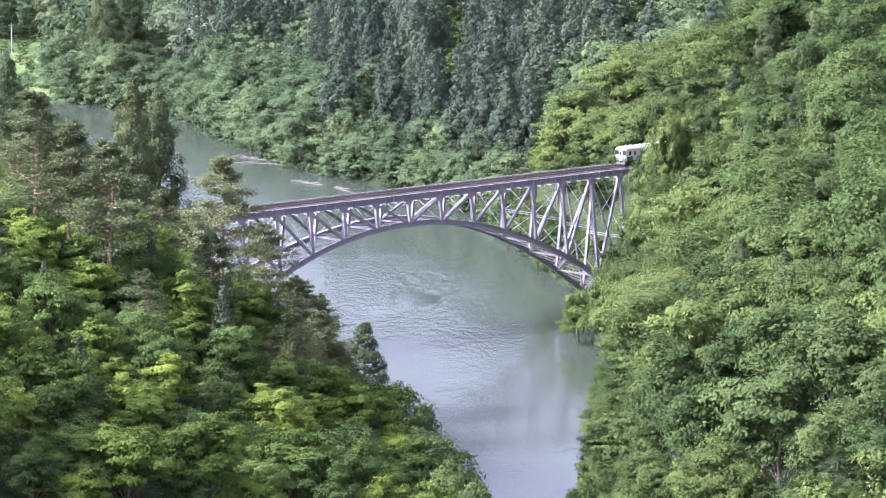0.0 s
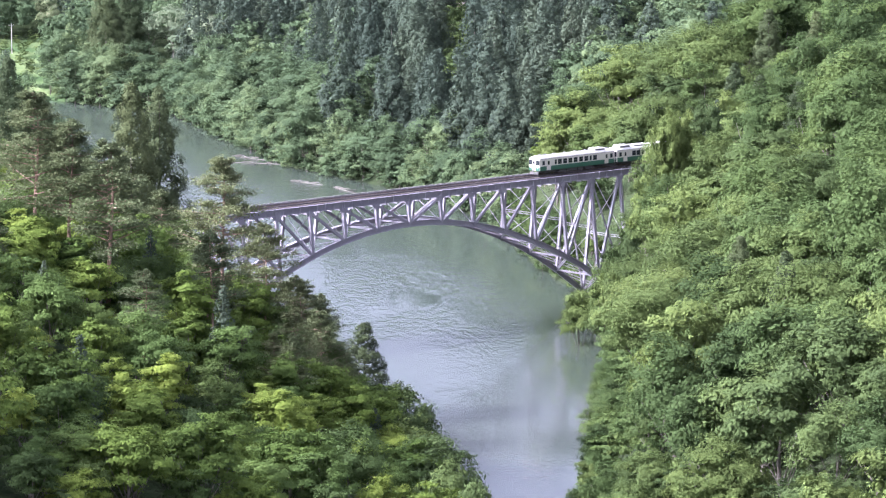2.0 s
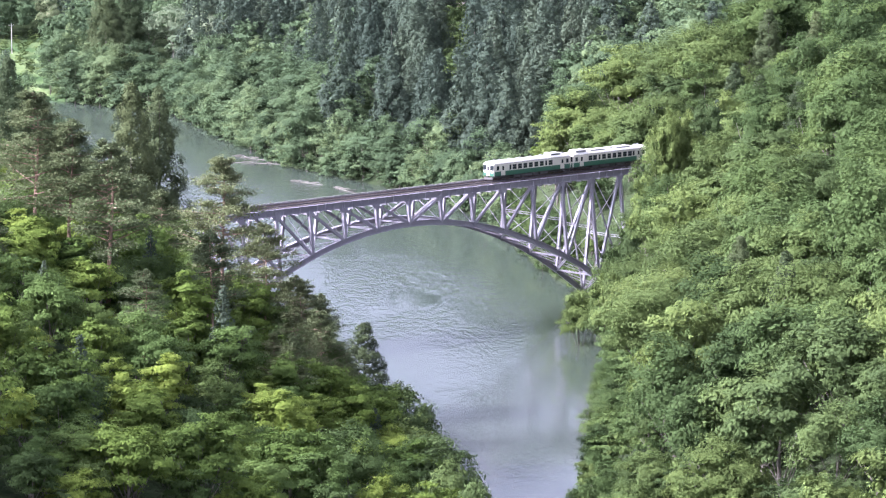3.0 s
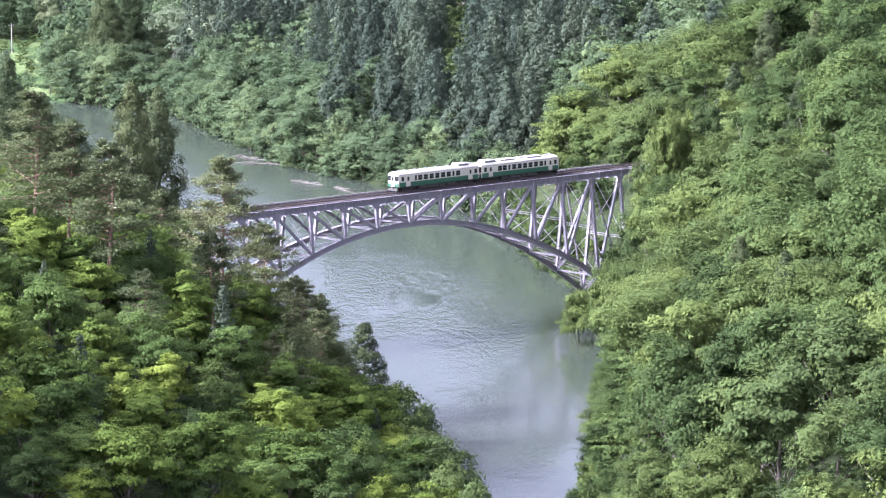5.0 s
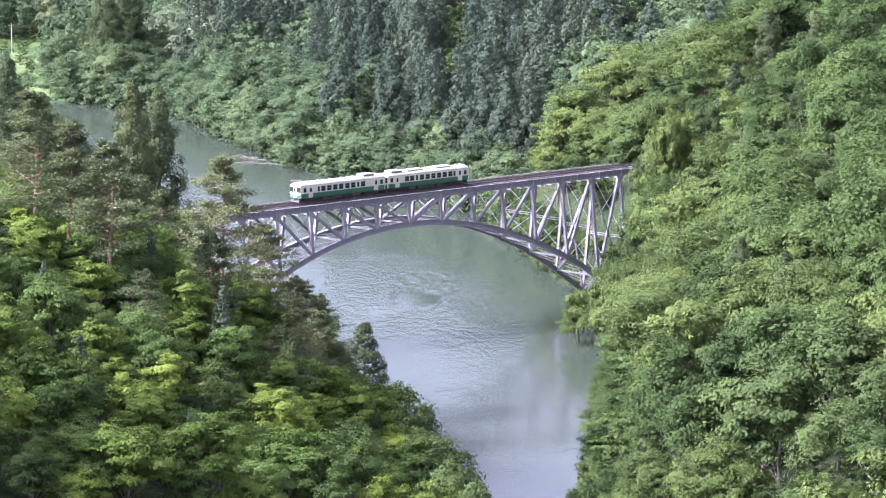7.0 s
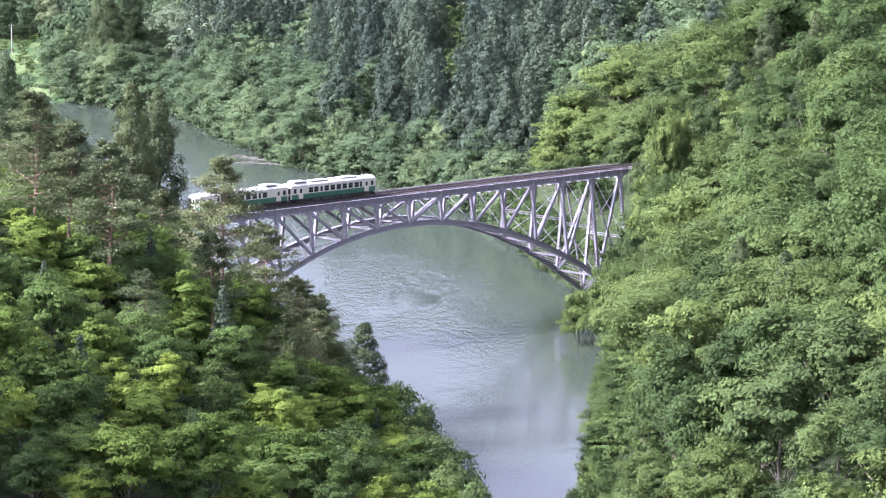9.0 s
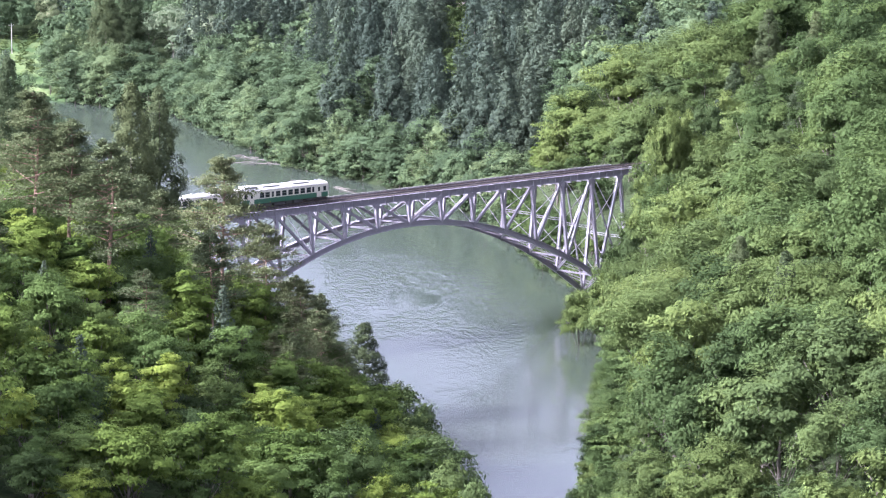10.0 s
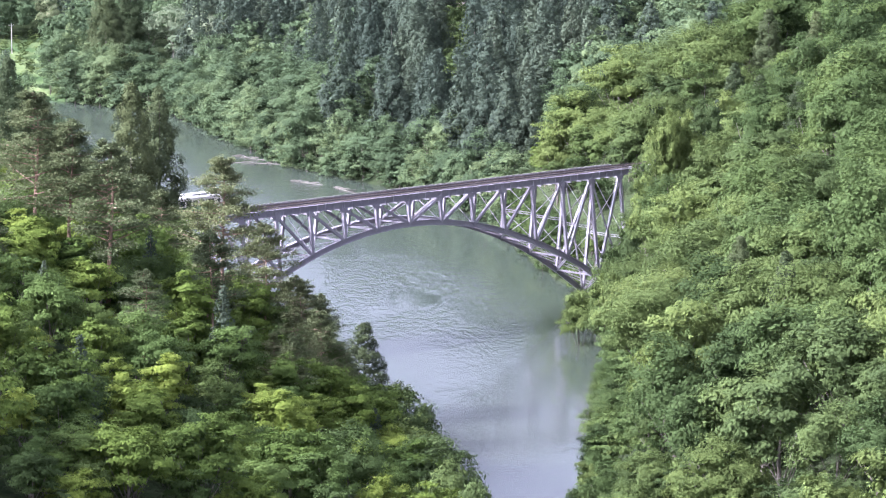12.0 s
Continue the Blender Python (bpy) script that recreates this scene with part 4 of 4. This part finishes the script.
    # back slope: single trees nearest the river, then woodland and cedar stands
    c = rng.uniform(size=len(back)) < cedar_share(back[:, 0], back[:, 1])
    broad = back[~c]
    order = np.argsort(bank_distance(RIGHT_BANK, broad[:, 0], broad[:, 1]))
    front = np.concatenate([edge_row, broad[order[:190]]])
    plant(bank_trees, front, rng, .75, 1.35)
    mass("woodland", far, broad[order[190:]], HAZED_LEAF, "broadleaved woodland on the far slope", "woodland", 8, .75, 1.5)
    cedars = back[c][rng.uniform(size=c.sum()) > .3]
    cedars = cedars[np.argsort(cedars[:, 1])]
    plant(stand, cedars[:285], rng, .75, 1.25)
    mass("cedar_wood", far_cedar, cedars[285:], NEEDLE, "dark planted cedar wood on the far slope", "woodland", 9, .85, 1.25)
    shrubs = [broad_crown(90 + i, 5.0, 3.4 + i * .6, -1.6, 300, .22, 9, 4) for i in range(3)]
    edge = np.concatenate([bank_row(RIGHT_BANK, 425, 660, 2.6, 1, 26, 2.5, 6.0), bank_row(RIGHT_BANK, 425, 640, 2.8, 1, 27, 6.0, 11.0), bank_row(RIGHT_BANK, 460, 790, 2.0, 1, 21, .4, 2.4), bank_row(LEFT_BANK, 400, 690, 3.0, -1, 22, -1.2, .8)])
    hem = bank_row(RIGHT_BANK, 785, 1150, 2.2, 1, 24, -.6, 2.0)
    mass("bank_scrub", shrubs, hem, HAZED_LEAF, "haze-tinted green scrub hanging over the far bank", "scrub", 25, .8, 1.5)
    mass("bank_scrub", shrubs, edge, OAK, "low green scrub along the water's edge", "scrub", 23, .7, 1.3)
    low = np.concatenate([scatter(-70, 8, 350, 600, 11, 31), scatter(15, 85, 390, 640, 7.0, 32)])
    meadow = scatter(-175, -112, 1080, 1240, 5.0, 34, True)
    mass("meadow_scrub", shrubs, meadow[::2], LEAF, "scattered green bushes on the meadow", "scrub", 35, .35, .8)
    mass("understory_scrub", shrubs, low, LEAF, "low green scrub under the trees of the slopes", "scrub", 33, .7, 1.2)
    glade = np.array([(x, y, float(ground_z(x, y))) for y in range(936, 1074, 6) for x in (.5 + y % 4, 5.5 + y % 3, 10.0 + y % 4)])
    mass("glade_scrub", shrubs, glade, LEAF, "bright green bushes in a clearing", "scrub", 36, .8, 1.4)
    feature_trees(rng, broad_near, pines)
    for t in broad_near + cedar_near + maples + oaks + zelkovas + bank_trees + beeches + stand:       # the patterns themselves take a place on the plan too
        y = 700 + 3 * rng.uniform()
        x = 125 + 6 * rng.uniform()
        t.matrix_basis = pose(x, y, float(ground_z(x, y)) - .1)


build_woods()

# ---- small things on the river and beyond ----
DRIFT = paint("bleached_driftwood", (0.115, 0.103, 0.084), (0.075, 0.069, 0.057), 0.95, 0.0, 0.9, 0.8)
ROCK = paint("pale_cliff_rock", (0.24, 0.2, 0.17), (0.15, 0.125, 0.1), 0.95, 0.0, 0.25, 0.8, (0.2, 0.18, 0.15))


def debris_bar(x0, y0, x1, y1, wide, seed, label):
    """A low bar of stranded gravel and driftwood just over the water."""
    rng = random.Random(seed)
    bm = bmesh.new()
    n = 26
    top, base = [], []
    a, b = Vector((x0, y0, 0)), Vector((x1, y1, 0))
    side = (b - a).normalized().cross(Vector((0, 0, 1)))
    for i in range(n + 1):
        u = i / n
        w = wide * (math.sin(math.pi * min(max(u, .02), .98)) ** .6) * rng.uniform(.55, 1.1)
        c = a.lerp(b, u) + side * (math.sin(u * 7 + seed) * wide * .5)
        base.append((bm.verts.new(c - side * w + Vector((0, 0, WATER_Z - .3))), bm.verts.new(c + side * w + Vector((0, 0, WATER_Z - .3)))))
        top.append((bm.verts.new(c - side * w * .5 + Vector((0, 0, WATER_Z + rng.uniform(.05, .16)))), bm.verts.new(c + side * w * .5 + Vector((0, 0, WATER_Z + rng.uniform(.05, .16))))))
    for i in range(n):
        bm.faces.new((base[i][0], base[i + 1][0], top[i + 1][0], top[i][0]))
        bm.faces.new((top[i][0], top[i + 1][0], top[i + 1][1], top[i][1]))
        bm.faces.new((top[i][1], top[i + 1][1], base[i + 1][1], base[i][1]))
    bmesh.ops.recalc_face_normals(bm, faces=bm.faces[:])
    ob = tagged(new("gravel_bar"), label, "gravel bar", "gravel bars in the river")
    part("bank_strip", bm, DRIFT, ob)
    for k in range(7):
        u = rng.uniform(.1, .9)
        c = a.lerp(b, u) + side * rng.uniform(-.5, .5) * wide
        L = rng.uniform(1.2, 3.5)
        d = Vector((rng.uniform(-1, 1), rng.uniform(-.5, .5), 0)).normalized() * L / 2
        bl = bmesh.new()
        c.z = WATER_Z + .28
        tube(bl, [c - d, c + Vector((0, 0, .08)), c + d], [.14, .12, .06], 6)
        part("driftwood_log", bl, DRIFT, ob)


def rock(name, x, y, z, size, seed, label):
    rng = np.random.default_rng(seed)
    v, q = blob(np.zeros(3), np.array(size), rng, 14, 9)
    v = v + rng.normal(size=v.shape) * .05 * np.array(size)
    ob = tagged(new(name, big_mesh(name, v, q, ROCK)), label, "rock")
    ob.matrix_basis = pose(x, y, z, 0, 0, seed * 40)
    return ob


debris_bar(-57.2, 930.7, -41.4, 926.5, .55, 1, "pale bar of gravel and driftwood in the river")
debris_bar(-55.6, 945.5, -44.6, 933.5, .22, 4, "thin line of driftwood and foam in the river")
debris_bar(-37.7, 891.1, -29.5, 883.1, .4, 2, "thin bar of driftwood and foam in the river")
debris_bar(-26.8, 878.6, -21.7, 868.7, .5, 3, "pale gravel bar beside the wooded bank")
rock("boulder", -40.6, 934, WATER_Z + .8, (2.0, 1.8, 2.0), 1, "pale brown boulder at the water's edge")
rock("cliff", 6.2, 1080, float(ground_z(6.2, 1080)) - 1.0, (8.5, 3.0, 3.4), 3, "bare pale rock face above the far woods")


def flowering_tree(x, y, top, seed, leaf=None, name="flowering_tree", label="tree covered with cream-white blossom"):
    w, h, b = BROAD[seed % 5]
    z = float(ground_z(x, y)) - .2
    k = (top - z) / h
    t = tree(name, broad_crown(120 + seed, w, h, b, 2600, .17, 20, 8), trunk_mesh(60 + seed, h * .7, .2, broad_limbs(seed, w, h, b)), leaf or BLOSSOM, BARK,
             label, "tree", name.replace("_", " ") + "s")
    t.matrix_basis = Matrix.LocRotScale((x, y, z), None, (min(k, 1.4), min(k, 1.4), k))


def utility_pole(x, y):
    z = float(ground_z(x, y))
    p = tagged(new("utility_pole"), "slender grey concrete utility pole in the meadow", "utility pole")
    bm = bmesh.new()
    tube(bm, [(x, y, z - .5), (x, y, z + 5), (x, y, z + 10)], [.2, .17, .13], 10)
    part("pole", bm, CONCRETE, p)
    part("crossarm", box(x - .9, x + .9, y - .06, y + .06, z + 9.2, z + 9.35), GREY, p)
    for dx in (-.8, 0, .8):
        part("insulator", box(x + dx - .07, x + dx + .07, y - .07, y + .07, z + 9.35, z + 9.6, .03), CREAM, p)


utility_pole(-141.0, 1180)
flowering_tree(-133.0, 1221, 27.0, 1)
flowering_tree(-126.0, 1222, 25.5, 3)
flowering_tree(43.0, 472, 35.8, 2)
for _i, (_x, _y, _top) in enumerate(((-87.0, 1164, 27.5), (-78.0, 1160, 27.0), (-95.0, 1166, 24.5), (-84.0, 1140, 22.5), (-74.0, 1148, 25.0))):
    flowering_tree(_x, _y, _top, _i, SILVER, "pale_tree", "tall tree with pale silvery-green leaves")

# ---- what moves ----
# seconds, and how far along the bridge (from its centre) the front of the train is
TRAIN = [(0.0, 58.06), (0.5, 52.1), (1.0, 46.15), (1.5, 40.2), (2.0, 34.23), (2.5, 28.19), (3.0, 22.08), (5.0, -2.33), (5.5, -8.37), (6.0, -14.31),
         (6.5, -20.24), (7.0, -26.21), (9.0, -49.7), (9.5, -55.48), (10.0, -61.25), (10.5, -67.06), (11.0, -72.92), (11.5, -78.8), (12.0, -84.65)]


def motions():
    for car, behind in ((CAR_A, 0.0), (CAR_B, 21.15)):
        walk(car, [(t, BRIDGE @ pose(s + behind, 0, RAIL_Z)) for t, s in TRAIN])
        # the wheels roll: one row for each thirtieth of a second
        times, places = [t for t, s in TRAIN], [s for t, s in TRAIN]
        for wheel in [o for o in car.children_recursive if o.name.startswith("wheelset")]:
            at = wheel.matrix_basis.translation.copy()
            rows = []
            for i in range(361):
                turn = (58.06 - float(np.interp(i / FPS, times, places))) / .43
                rows.append((i / FPS, Matrix.Translation(at) @ Euler((0, -turn, 0)).to_matrix().to_4x4()))
            walk(wheel, rows)


motions()
